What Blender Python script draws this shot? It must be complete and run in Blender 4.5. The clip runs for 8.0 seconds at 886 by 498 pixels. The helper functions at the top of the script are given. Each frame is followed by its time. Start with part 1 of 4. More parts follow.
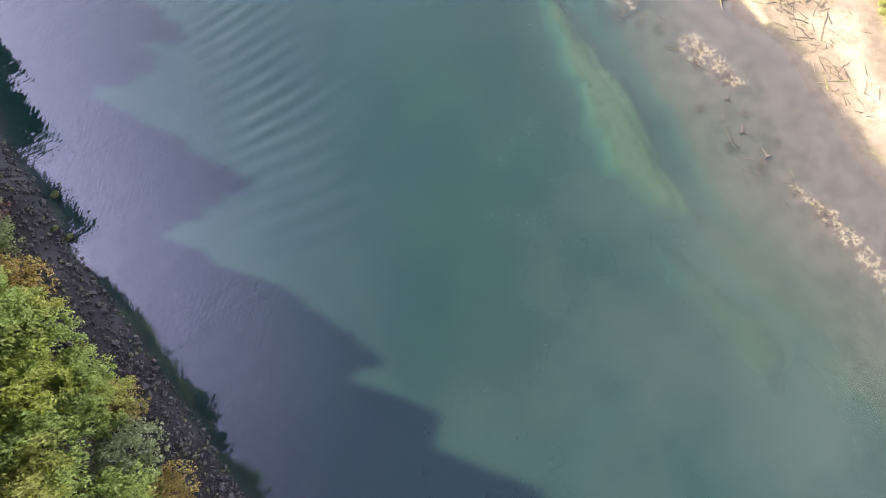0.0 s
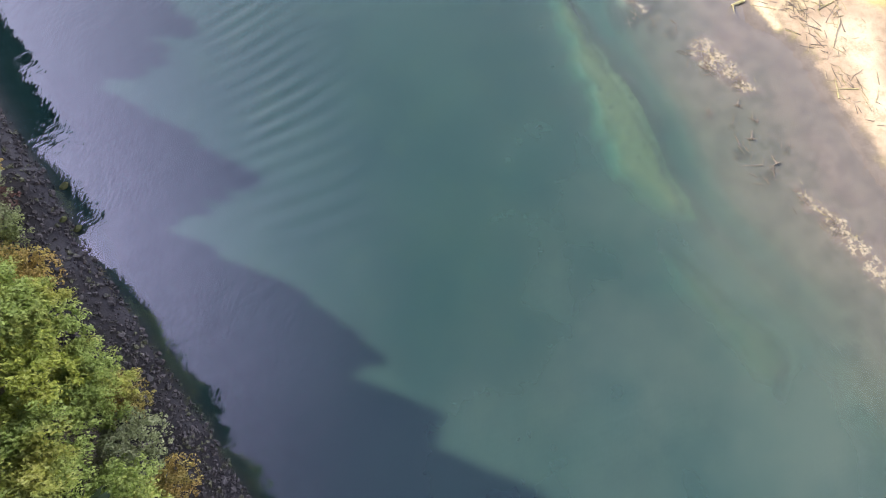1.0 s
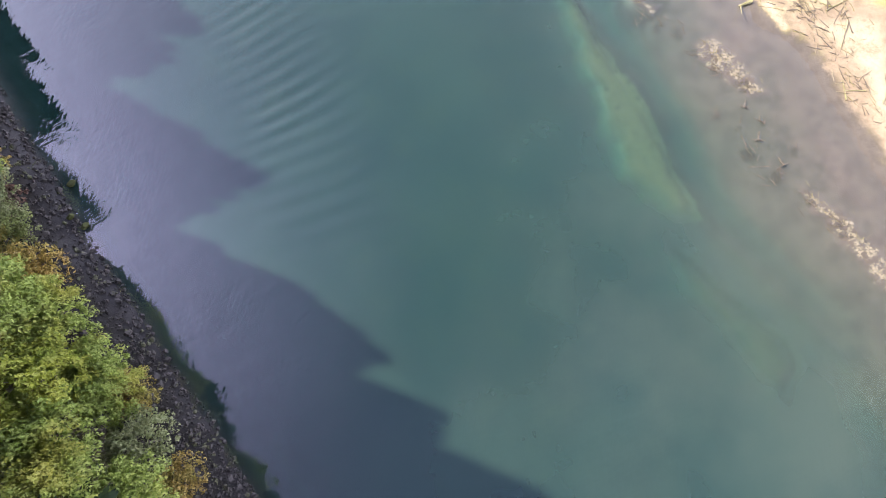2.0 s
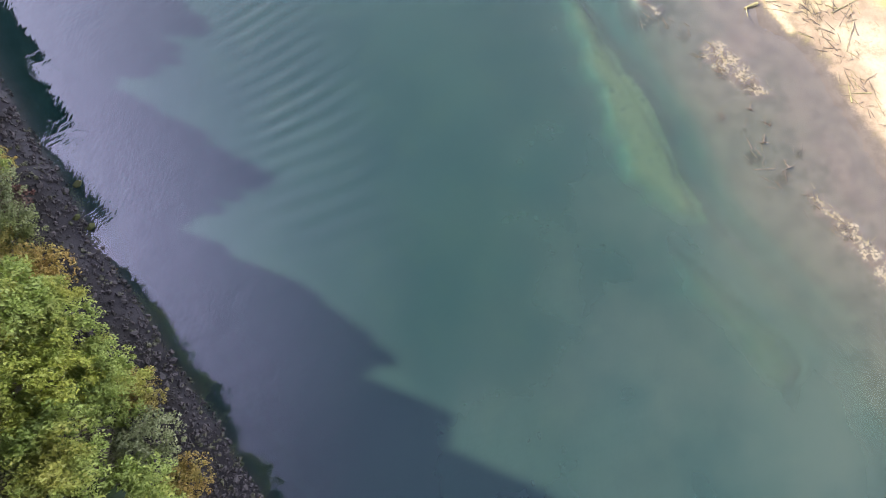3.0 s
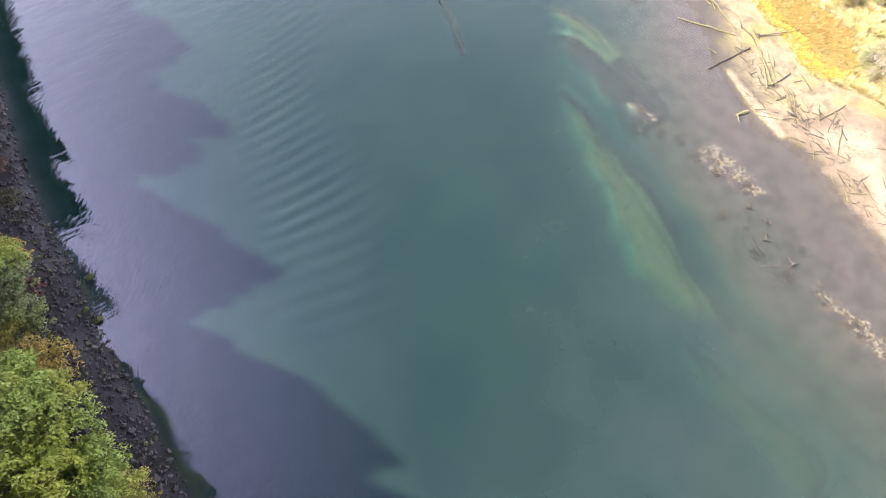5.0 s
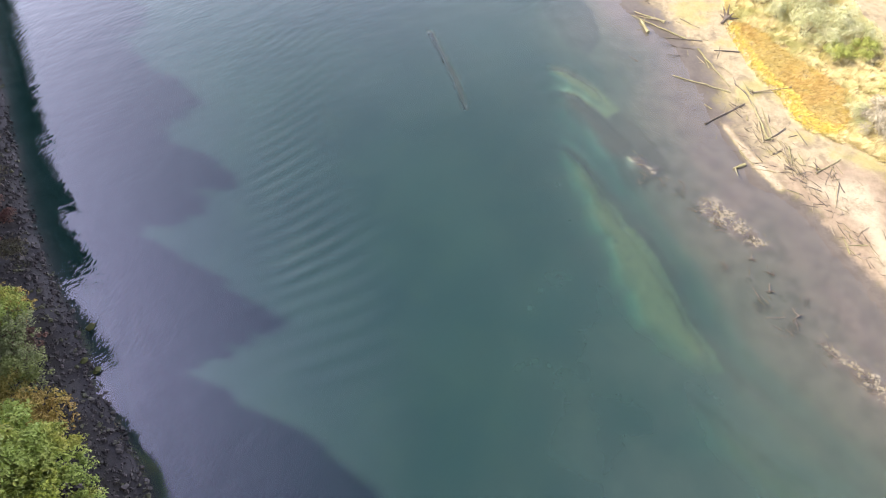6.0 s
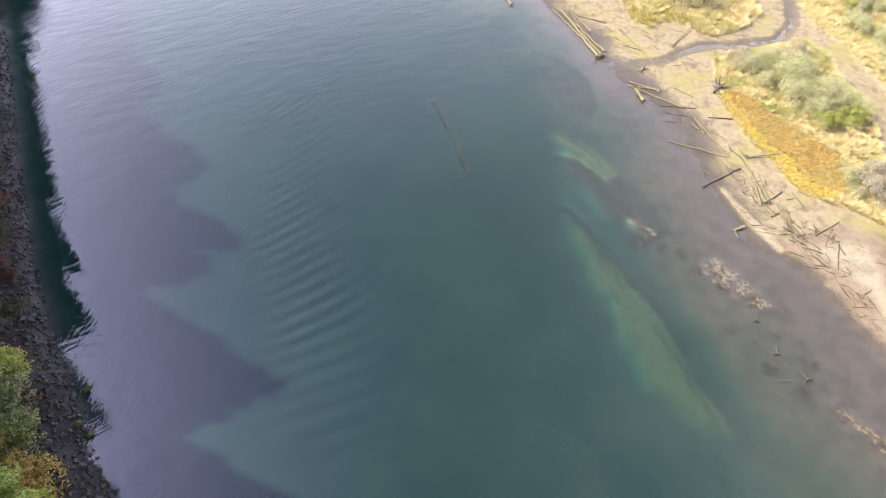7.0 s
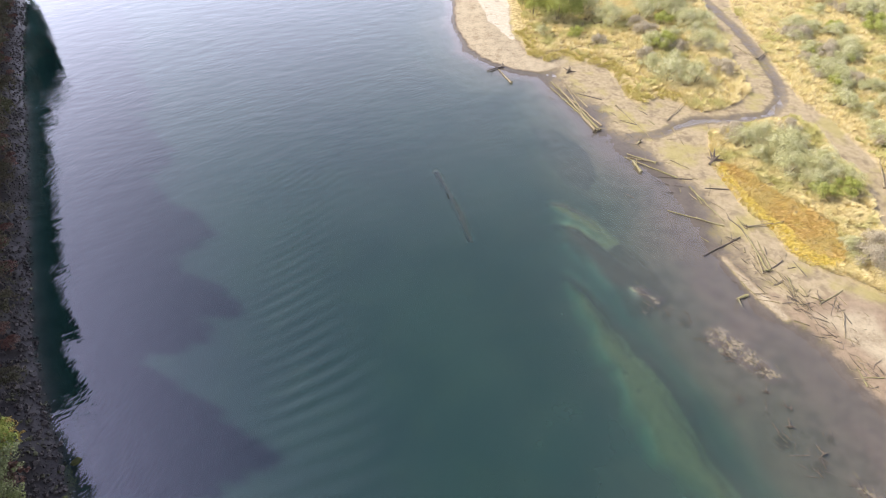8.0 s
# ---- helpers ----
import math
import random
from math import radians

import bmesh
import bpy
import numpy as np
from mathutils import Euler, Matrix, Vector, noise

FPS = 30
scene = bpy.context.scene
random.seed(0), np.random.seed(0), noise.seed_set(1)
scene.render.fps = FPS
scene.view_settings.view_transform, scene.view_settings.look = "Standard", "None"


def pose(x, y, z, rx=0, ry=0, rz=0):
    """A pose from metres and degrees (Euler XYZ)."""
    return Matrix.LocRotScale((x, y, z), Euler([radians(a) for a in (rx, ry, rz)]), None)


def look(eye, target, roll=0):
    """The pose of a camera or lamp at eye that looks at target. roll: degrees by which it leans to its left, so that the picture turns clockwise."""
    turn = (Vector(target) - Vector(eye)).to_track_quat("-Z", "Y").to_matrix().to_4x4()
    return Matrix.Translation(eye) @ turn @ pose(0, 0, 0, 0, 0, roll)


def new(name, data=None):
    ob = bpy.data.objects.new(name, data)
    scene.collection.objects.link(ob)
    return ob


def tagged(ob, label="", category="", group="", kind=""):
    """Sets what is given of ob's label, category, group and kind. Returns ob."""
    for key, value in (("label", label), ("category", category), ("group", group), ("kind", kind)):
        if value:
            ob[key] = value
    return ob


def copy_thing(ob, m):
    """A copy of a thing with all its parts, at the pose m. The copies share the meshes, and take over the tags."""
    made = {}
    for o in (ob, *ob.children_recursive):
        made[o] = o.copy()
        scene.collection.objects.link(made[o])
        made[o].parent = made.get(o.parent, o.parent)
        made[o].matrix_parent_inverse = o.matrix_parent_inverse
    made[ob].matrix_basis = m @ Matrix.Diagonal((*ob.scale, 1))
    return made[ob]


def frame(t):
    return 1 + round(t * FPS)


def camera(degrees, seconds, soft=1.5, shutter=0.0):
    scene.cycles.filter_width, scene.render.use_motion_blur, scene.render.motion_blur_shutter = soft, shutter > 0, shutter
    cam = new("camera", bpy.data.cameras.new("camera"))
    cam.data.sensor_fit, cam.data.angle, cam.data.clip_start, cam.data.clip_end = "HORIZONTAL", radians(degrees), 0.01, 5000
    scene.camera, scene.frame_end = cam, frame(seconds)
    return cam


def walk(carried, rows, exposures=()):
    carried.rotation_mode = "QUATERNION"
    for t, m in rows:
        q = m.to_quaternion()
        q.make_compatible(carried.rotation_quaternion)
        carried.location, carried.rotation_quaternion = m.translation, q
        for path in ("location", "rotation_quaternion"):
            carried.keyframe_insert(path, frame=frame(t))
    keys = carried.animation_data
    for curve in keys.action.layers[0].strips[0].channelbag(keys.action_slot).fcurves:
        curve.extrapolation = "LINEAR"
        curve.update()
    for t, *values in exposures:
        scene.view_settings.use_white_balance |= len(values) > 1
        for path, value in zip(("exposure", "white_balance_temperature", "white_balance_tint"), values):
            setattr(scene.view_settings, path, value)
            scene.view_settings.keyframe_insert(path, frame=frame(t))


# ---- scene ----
# ---------------------------------------------------------------- camera and its path
def eye_row(x, y, z, yaw, pitch, roll):
    """The pose of the camera that hovers at x, y, z."""
    a, p = radians(yaw), radians(pitch)
    way = Vector((-math.sin(a) * math.cos(p), math.cos(a) * math.cos(p), math.sin(p)))
    return look((x, y, z), Vector((x, y, z)) + way * 10, roll)


cam = camera(76.84, 8.0, soft=1.0)
walk(cam, [
    (0.0, eye_row(3.14, -0.01, 79.22, -3.62, -74.90, 0.42)),
    (0.5, eye_row(2.99, -0.00, 79.28, -2.58, -74.91, 0.39)),
    (1.0, eye_row(2.78, 0.18, 79.36, -2.17, -75.07, 0.33)),
    (1.5, eye_row(2.47, 0.33, 79.47, -1.82, -75.23, 0.20)),
    (3.0, eye_row(1.47, 0.86, 79.76, -1.26, -75.45, -0.04)),
    (3.5, eye_row(1.19, 0.93, 79.92, -1.06, -73.42, -0.13)),
    (4.0, eye_row(0.93, 1.01, 79.98, -0.96, -70.98, -0.14)),
    (4.5, eye_row(0.70, 0.85, 79.94, -0.83, -68.31, -0.20)),
    (6.0, eye_row(0.28, 0.65, 80.09, -0.46, -60.51, -0.32)),
    (6.5, eye_row(0.19, 0.59, 80.15, -0.33, -57.56, -0.38)),
    (7.0, eye_row(0.14, 0.38, 80.12, -0.22, -54.14, -0.40)),
    (7.5, eye_row(0.17, 0.15, 80.04, -0.04, -50.52, -0.46)),
    (8.0, eye_row(0.03, 0.02, 80.01, 0.00, -47.00, -0.44)),
], exposures=[(0.0, 1.31), (4.0, 1.31), (6.0, 1.10), (7.0, 0.82), (8.0, 0.53)])

# ---------------------------------------------------------------- sky and sun
SUN_HEIGHT, SUN_HEADING = 42.0, -13.0      # degrees; the light travels along +x, slightly towards -y
LIGHT_WAY = Vector((math.cos(radians(SUN_HEADING)), math.sin(radians(SUN_HEADING)), 0))
world = bpy.data.worlds.new("sky")
scene.world = world
world.use_nodes = True
wt = world.node_tree
wt.nodes.clear()
w_out = wt.nodes.new("ShaderNodeOutputWorld")
w_back = wt.nodes.new("ShaderNodeBackground")
w_sky = wt.nodes.new("ShaderNodeTexSky")
w_sky.sky_type, w_sky.sun_disc = "NISHITA", False
w_sky.sun_elevation, w_sky.sun_rotation = radians(SUN_HEIGHT), radians(270 + 13)
w_sky.air_density, w_sky.dust_density, w_sky.ozone_density = 1.0, 1.5, 4.0
w_back.inputs["Strength"].default_value = 0.051


def w_math(op, a, b):
    n = wt.nodes.new("ShaderNodeMath")
    n.operation = op
    for k, v in enumerate((a, b)):
        if isinstance(v, float):
            n.inputs[k].default_value = v
        else:
            wt.links.new(v, n.inputs[k])
    return n.outputs[0]


# thin high cloud all over, brighter in the haze round the sun and low over the horizon
sun_from = Vector((-LIGHT_WAY.x * math.cos(radians(SUN_HEIGHT)), -LIGHT_WAY.y * math.cos(radians(SUN_HEIGHT)), math.sin(radians(SUN_HEIGHT))))
w_co = wt.nodes.new("ShaderNodeTexCoord")
w_no = wt.nodes.new("ShaderNodeTexNoise")
w_no.inputs["Scale"].default_value, w_no.inputs["Detail"].default_value = 2.2, 5
w_ra = wt.nodes.new("ShaderNodeMapRange")
w_ra.inputs["From Min"].default_value, w_ra.inputs["From Max"].default_value = 0.35, 0.75
w_ra.inputs["To Max"].default_value = 0.5
w_dot = wt.nodes.new("ShaderNodeVectorMath")
w_dot.operation = "DOT_PRODUCT"
w_dot.inputs[1].default_value = sun_from
w_sep = wt.nodes.new("ShaderNodeSeparateXYZ")
wt.links.new(w_co.outputs["Generated"], w_dot.inputs[0])
wt.links.new(w_co.outputs["Generated"], w_sep.inputs[0])
glow = w_math("MULTIPLY", w_math("POWER", w_math("MAXIMUM", w_dot.outputs["Value"], 0.0), 11.0), 31.0)
low = w_math("MULTIPLY", w_math("POWER", w_math("SUBTRACT", 1.0, w_math("ABSOLUTE", w_sep.outputs["Z"], 0.0)), 2.2), 74.0)
low = w_math("MULTIPLY", low, w_math("SUBTRACT", 0.94, w_math("MULTIPLY", w_sep.outputs["X"], 0.34)))
w_ad = None
for amount, tint in ((glow, (0.75, 0.70, 1.26)), (low, (0.97, 0.97, 1.20))):
    w_hz = wt.nodes.new("ShaderNodeVectorMath")
    w_hz.operation = "SCALE"
    w_hz.inputs[0].default_value = tint
    wt.links.new(amount, w_hz.inputs["Scale"])
    w_sum = wt.nodes.new("ShaderNodeVectorMath")
    w_sum.operation = "ADD"
    wt.links.new(w_hz.outputs[0], w_sum.inputs[0])
    if w_ad:
        wt.links.new(w_ad.outputs[0], w_sum.inputs[1])
    w_ad = w_sum
w_haze = w_ad
w_mx = wt.nodes.new("ShaderNodeMix")
w_mx.data_type = "RGBA"
w_mx.inputs["B"].default_value = (5.4, 5.2, 9.2, 1)
w_ad = wt.nodes.new("ShaderNodeVectorMath")
w_ad.operation = "ADD"
wt.links.new(w_co.outputs["Generated"], w_no.inputs["Vector"])
wt.links.new(w_no.outputs["Fac"], w_ra.inputs["Value"])
wt.links.new(w_ra.outputs["Result"], w_mx.inputs["Factor"])
wt.links.new(w_sky.outputs["Color"], w_mx.inputs["A"])
wt.links.new(w_mx.outputs["Result"], w_ad.inputs[0])
wt.links.new(w_haze.outputs[0], w_ad.inputs[1])
wt.links.new(w_ad.outputs[0], w_back.inputs["Color"])
wt.links.new(w_back.outputs["Background"], w_out.inputs["Surface"])

sun = new("sun", bpy.data.lights.new("sun", "SUN"))
sun.data.energy, sun.data.angle, sun.data.color = 5.0, radians(1.2), (1.0, 0.885, 0.67)
sun.matrix_world = look(sun_from * 300, (0, 0, 0))


# ---------------------------------------------------------------- materials
class Graph:
    """A small wrapper to write node materials on few lines."""

    def __init__(self, name):
        self.mat = bpy.data.materials.new(name)
        self.mat.use_nodes = True
        self.t = self.mat.node_tree
        self.t.nodes.clear()
        self.out = self.t.nodes.new("ShaderNodeOutputMaterial")

    def node(self, kind, props=None, **ins):
        n = self.t.nodes.new("ShaderNode" + kind)
        for k, v in (props or {}).items():
            setattr(n, k, v)
        for k, v in ins.items():
            self.put(n.inputs[int(k[1:]) if k[0] == "_" else k.replace("_", " ")], v)
        return n

    def put(self, socket, v):
        if isinstance(v, bpy.types.NodeSocket):
            self.t.links.new(v, socket)
        else:
            socket.default_value = v if not (isinstance(v, tuple) and len(v) == 3 and socket.type == "RGBA") else (*v, 1)

    def pos(self, scale=(1, 1, 1), turn=0.0):
        g = self.node("NewGeometry")
        return self.node("Mapping", Vector=g.outputs["Position"], Scale=scale, Rotation=(0, 0, turn)).outputs[0]

    def noise(self, scale, detail=4.0, rough=0.55, vec=None):
        return self.node("TexNoise", Vector=vec or self.pos(), Scale=scale, Detail=detail, Roughness=rough).outputs["Fac"]

    def ramp(self, v, lo, hi, a=0.0, b=1.0):
        return self.node("MapRange", {"interpolation_type": "SMOOTHSTEP"}, Value=v, From_Min=lo, From_Max=hi, To_Min=a, To_Max=b).outputs[0]

    def mix(self, f, a, b, blend="MIX"):
        n = self.node("Mix", {"data_type": "RGBA", "blend_type": blend})
        self.put(n.inputs[0], f), self.put(n.inputs[6], a), self.put(n.inputs[7], b)
        return n.outputs[2]

    def math(self, op, a, b=0.0):
        return self.node("Math", {"operation": op}, _0=a, _1=b).outputs[0]

    def attr(self, name):
        return self.node("Attribute", {"attribute_name": name}).outputs["Fac"]

    def bump(self, h, strength, dist, normal=None):
        n = self.node("Bump", Height=h, Strength=strength, Distance=dist)
        if normal:
            self.put(n.inputs["Normal"], normal)
        return n.outputs[0]

    def surface(self, color, rough, normal=None, **more):
        p = self.node("BsdfPrincipled", Base_Color=color, Roughness=rough, **more)
        if normal:
            self.put(p.inputs["Normal"], normal)
        self.t.links.new(p.outputs[0], self.out.inputs["Surface"])
        return self.mat


def ground_material():
    g = Graph("ground")
    n1, n2, n3, n4 = g.noise(0.12), g.noise(0.9, 6), g.noise(6.0, 5), g.noise(0.35, 7, 0.65)
    fine = g.noise(1.7, 7, 0.72)

    def patchy(key, lo, hi, *breaks):
        """The cover of a soil, its soft edge broken up by noises of several sizes."""
        v = g.attr(key)
        for n, k in breaks:
            v = g.math("ADD", v, g.math("MULTIPLY", g.math("SUBTRACT", n, 0.5), k))
        return g.ramp(v, lo, hi)

    mud = g.mix(g.ramp(n2, 0.3, 0.7), (0.265, 0.22, 0.14), (0.335, 0.28, 0.185))
    mud = g.mix(g.ramp(n4, 0.48, 0.68, 0, 0.6), mud, (0.12, 0.092, 0.07))
    mud = g.mix(g.ramp(n1, 0.50, 0.66, 0, 0.6), mud, (0.29, 0.26, 0.095))
    damp = g.mix(g.ramp(n4, 0.36, 0.62), (0.074, 0.062, 0.050), (0.104, 0.087, 0.070))
    soaked = patchy("wet", 0.22, 0.80, (n4, 0.8), (fine, 0.25))
    mud = g.mix(soaked, mud, damp)
    mud = g.mix(g.math("MULTIPLY", patchy("pool", 0.38, 0.62, (fine, 0.3)), 0.9), mud, (0.050, 0.040, 0.038))
    sand = g.mix(g.ramp(n2, 0.3, 0.7), (0.205, 0.158, 0.112), (0.27, 0.212, 0.15))
    pale = g.mix(g.ramp(g.math("ADD", g.math("MULTIPLY", n4, 0.6), g.math("MULTIPLY", fine, 0.4)), 0.42, 0.62), (0.36, 0.31, 0.22), (0.245, 0.205, 0.143))
    sand = g.mix(patchy("dry", 0.3, 0.85, (n4, 0.9), (fine, 0.4)), sand, pale)
    sand = g.mix(patchy("white", 0.35, 0.65, (n4, 0.5), (fine, 0.3)), sand, g.mix(g.ramp(n2, 0.3, 0.7), (0.42, 0.385, 0.31), (0.50, 0.455, 0.37)))
    sand = g.mix(g.ramp(n4, 0.57, 0.66, 0, 0.45), sand, (0.20, 0.155, 0.10))
    algae = g.mix(g.ramp(n2, 0.3, 0.75), (0.175, 0.160, 0.088), (0.215, 0.195, 0.108))
    algae = g.mix(g.ramp(g.noise(0.55, 6, 0.6), 0.60, 0.68, 0, 0.7), algae, (0.055, 0.06, 0.03))
    litter = g.mix(g.ramp(fine, 0.38, 0.58), (0.05, 0.042, 0.032), (0.235, 0.205, 0.145))
    weed_dim = g.mix(g.ramp(n3, 0.35, 0.65), (0.022, 0.019, 0.014), (0.075, 0.062, 0.045))
    marsh = g.mix(g.ramp(n2, 0.35, 0.65), (0.23, 0.18, 0.08), (0.42, 0.35, 0.18))
    rock = g.mix(g.ramp(n3, 0.35, 0.65), (0.018, 0.016, 0.014), (0.045, 0.038, 0.034))
    forest = g.mix(g.ramp(n2, 0.35, 0.65), (0.05, 0.055, 0.02), (0.12, 0.10, 0.04))
    c = g.mix(patchy("sand", 0.25, 0.78, (n4, 1.0), (fine, 0.45)), mud, sand)
    c = g.mix(g.attr("algae"), c, algae)
    c = g.mix(g.math("MULTIPLY", patchy("weed_dim", 0.52, 0.70, (n2, 1.2), (fine, 1.8)), 0.85), c, weed_dim)
    c = g.mix(patchy("litter", 0.55, 0.75, (g.noise(0.7, 6, 0.68), 2.6)), c, litter)
    for key, col in (("marsh", marsh), ("rock", rock), ("forest", forest)):
        c = g.mix(g.attr(key), c, col)
    c = g.mix(g.ramp(n3, 0.5, 0.75, 0, 0.25), c, (0.08, 0.065, 0.05), "MULTIPLY")
    h = g.math("ADD", g.math("MULTIPLY", n2, 0.5), g.math("MULTIPLY", n3, 0.25))
    gloss = g.math("MULTIPLY", soaked, g.math("SUBTRACT", 1.0, g.attr("sand")))
    return g.surface(c, g.ramp(gloss, 0.3, 1.0, 0.88, 0.42), g.bump(h, 0.6, 0.22), Specular_IOR_Level=g.ramp(gloss, 0.3, 1.0, 0.15, 0.5))


def water_material():
    g = Graph("river_water")
    depth = g.attr("depth")
    murk = g.noise(0.03, 5, 0.6)
    body = g.mix(g.ramp(murk, 0.35, 0.7), (0.0088, 0.0272, 0.0268), (0.0138, 0.0368, 0.0338))
    body = g.mix(g.ramp(g.noise(0.18, 4), 0.45, 0.75, 0, 0.35), body, (0.018, 0.042, 0.034))
    body = g.mix(g.math("MULTIPLY", g.attr("silt"), 0.8), body, (0.062, 0.080, 0.063))
    clear = []
    for k in (1.5, 0.95, 1.0):
        clear.append(g.node("Math", {"operation": "POWER"}, _0=math.exp(-k), _1=depth).outputs[0])
    t = g.node("CombineColor", Red=clear[0], Green=clear[1], Blue=clear[2]).outputs[0]
    inv = g.mix(1.0, (1, 1, 1), t, "SUBTRACT")
    scat = g.node("BsdfDiffuse", Color=g.mix(1.0, body, inv, "MULTIPLY")).outputs[0]
    pas = g.node("BsdfTransparent", Color=t).outputs[0]
    below = g.node("AddShader", _0=scat, _1=pas).outputs[0]

    def crests(heading, long, short, detail):
        """Random wavelets, stretched along that heading."""
        at = g.node("NewGeometry").outputs["Position"]
        v = g.node("Mapping", {"vector_type": "TEXTURE"}, Vector=at, Rotation=(0, 0, radians(heading)), Scale=(long, short, 1)).outputs[0]
        return g.noise(1.0, detail, 0.5, v)

    gust = g.ramp(g.noise(0.05, 3), 0.36, 0.66, 0.25, 1.1)
    chop = g.math("MULTIPLY", g.math("ADD", g.math("MULTIPLY", crests(32, 2.3, 0.60, 1.0), 0.023), g.math("MULTIPLY", crests(74, 1.6, 0.50, 1.0), 0.016)), gust)
    h = g.math("ADD", chop, g.math("MULTIPLY", crests(20, 6.0, 2.6, 1.0), 0.04))
    nor = g.bump(h, 1.0, 1.0)
    gloss = g.node("BsdfGlossy", {"distribution": "GGX"}, Roughness=0.012, Normal=nor, Color=(1, 1, 1)).outputs[0]
    grazing = g.node("LayerWeight", Blend=0.5, Normal=nor).outputs["Facing"]
    fr = g.math("ADD", g.math("MULTIPLY", g.math("POWER", grazing, 3.4), 0.92), 0.078)
    top = g.node("MixShader", _0=fr, _1=below, _2=gloss).outputs[0]
    g.t.links.new(top, g.out.inputs["Surface"])
    return g.mat


M_GROUND, M_WATER = ground_material(), water_material()


# ---------------------------------------------------------------- plan of the place (metres)
SHORE_EAST = [(95, -60), (88, -20), (80, 10), (72, 25), (68, 33), (65.5, 41), (63.5, 48), (60, 53), (55, 58), (53, 65), (51, 72), (50.5, 80),
              (48.9, 92.8), (40.8, 104.6), (37.8, 111.7), (35.4, 117.9), (31.6, 127.2), (26.7, 138.5), (18.5, 141), (11.3, 146.7),
              (6.4, 153.6), (3.7, 166.9), (2.6, 189), (4, 230), (-10, 330), (-60, 600), (-60, 3000)]
SHORE_WEST = [(120, -260), (20, -80), (-18, -20), (-25.0, -9.7), (-28.0, -5.5), (-30.1, -2.1), (-32.4, 0.8), (-36.7, 6.0), (-40.1, 11.2), (-43.7, 15.6), (-47.4, 20.6),
              (-50.9, 25.2), (-54.3, 30.6), (-57.2, 35), (-62.5, 41.7), (-67.9, 50), (-74.7, 61.7), (-85.5, 82), (-100.2, 111.2),
              (-117, 143), (-129, 167), (-140, 191), (-170, 260), (-240, 420), (-300, 600), (-300, 3000)]
ISLAND = [(64.2, 111.9), (71.1, 114.2), (78.9, 116.5), (86.5, 118.1), (89.9, 113.2), (90.3, 104.3), (91.3, 97.1), (90.6, 88.6), (87.9, 80.9), (86.2, 73.1),
          (84.6, 62), (82, 48), (78.4, 48), (80.1, 62), (74.9, 66.7), (69.6, 68.9), (66.9, 72.5), (66.2, 78.7), (63.5, 83.6), (62.3, 89.8), (60.9, 99.4)]
POINT = [(20.7, 215.6), (22.5, 182.1), (21.8, 164.3), (24.4, 160.6), (24.9, 150.3), (30.1, 146.3), (35.3, 149.2), (39.6, 145.9), (46.1, 142.7), (47.8, 136),
         (48.1, 127.6), (51.7, 124.4), (56.1, 127.5), (60.6, 125.3), (65, 120.9), (71.1, 122.1), (76.8, 125.9), (80.8, 130.4), (81.9, 135.5),
         (82.1, 144.6), (83.2, 154.4), (83.9, 169), (85.6, 185.3), (89.7, 214.2), (100, 400), (30, 400)]
MARSH = [(120, 400), (101, 214), (97.1, 194.1), (93.7, 176.7), (93.2, 161.3), (93.1, 144.4), (92.7, 132.5), (92.2, 126), (96.3, 116), (98.3, 104),
         (98.5, 94), (97.5, 85.9), (97, 76), (98, 61.9), (100, 30), (130, -60), (400, -60), (400, 400)]
ORANGE = [(61, 100.4), (65.7, 99.4), (69, 91.6), (73.1, 87), (77.8, 79.4), (78.1, 73.1), (73.2, 67.7), (69.6, 68.9), (66.9, 72.5), (66.2, 78.7), (63.5, 83.6), (62.3, 89.8)]
CREEK = [(90.8, 216.7), (86.6, 187.4), (90.5, 166.9), (91, 146.1), (90, 134.1), (87.6, 125.9), (81.9, 119.5), (72.7, 117.7), (62.8, 117.3), (57.9, 115), (51.4, 111.5), (40, 110)]
SHOAL = [(23.5, 67), (26.8, 65.2), (29.8, 57), (33.2, 50.2), (36.6, 42.7), (38.8, 34), (41.4, 28.6), (41.9, 26), (38, 25.6), (35, 29), (30.8, 34.2), (29.2, 41.9), (27, 50.3), (24.6, 60)]
SHOAL_UP = [(22.8, 88), (26.5, 87.4), (30.8, 83.2), (34.2, 77), (32.6, 76.2), (28.8, 81.2), (25.2, 85)]
BAR_A = [(44.6, 54.9), (47.6, 56.2), (51.5, 52.5), (55.2, 45.8), (52.4, 45.2), (48.4, 48.4), (45.2, 52.0)]
BAR_B = [(56.8, 30), (60, 27.9), (63.5, 25.3), (66.5, 20.5), (70, 14), (69, 9), (65.5, 15.0), (62.3, 20.3), (58.3, 25.8)]
BAR_C = [(34.4, 65.2), (36.6, 64.6), (39.4, 62.0), (38.4, 60.6), (35.6, 62.8)]
WEED_BED = [(24, 82), (27.5, 81), (31.5, 76.5), (36.5, 69.5), (38.5, 63), (35, 61.5), (31, 66), (27.5, 72), (25, 77)]
WEED_SPOTS = [(36.6, 59.6, 1.4), (39.3, 58.4, 1.3), (42.4, 57.0, 1.5), (44.5, 53.0, 1.2), (49.7, 39.8, 0.8), (50.4, 35.2, 1.7), (53.7, 31.2, 1.6), (47.5, 50.0, 1.4), (51.5, 46.8, 1.4), (58.5, 27.2, 1.3),
              (62.0, 22.5, 1.3), (46.5, 42.0, 0.7), (53.5, 40.5, 0.7), (57.5, 35.5, 0.9)]
POOL = [(21.6, 120), (28.8, 113.5), (34.0, 105.5), (34.6, 97), (32, 93), (28, 95.5), (24, 104)]
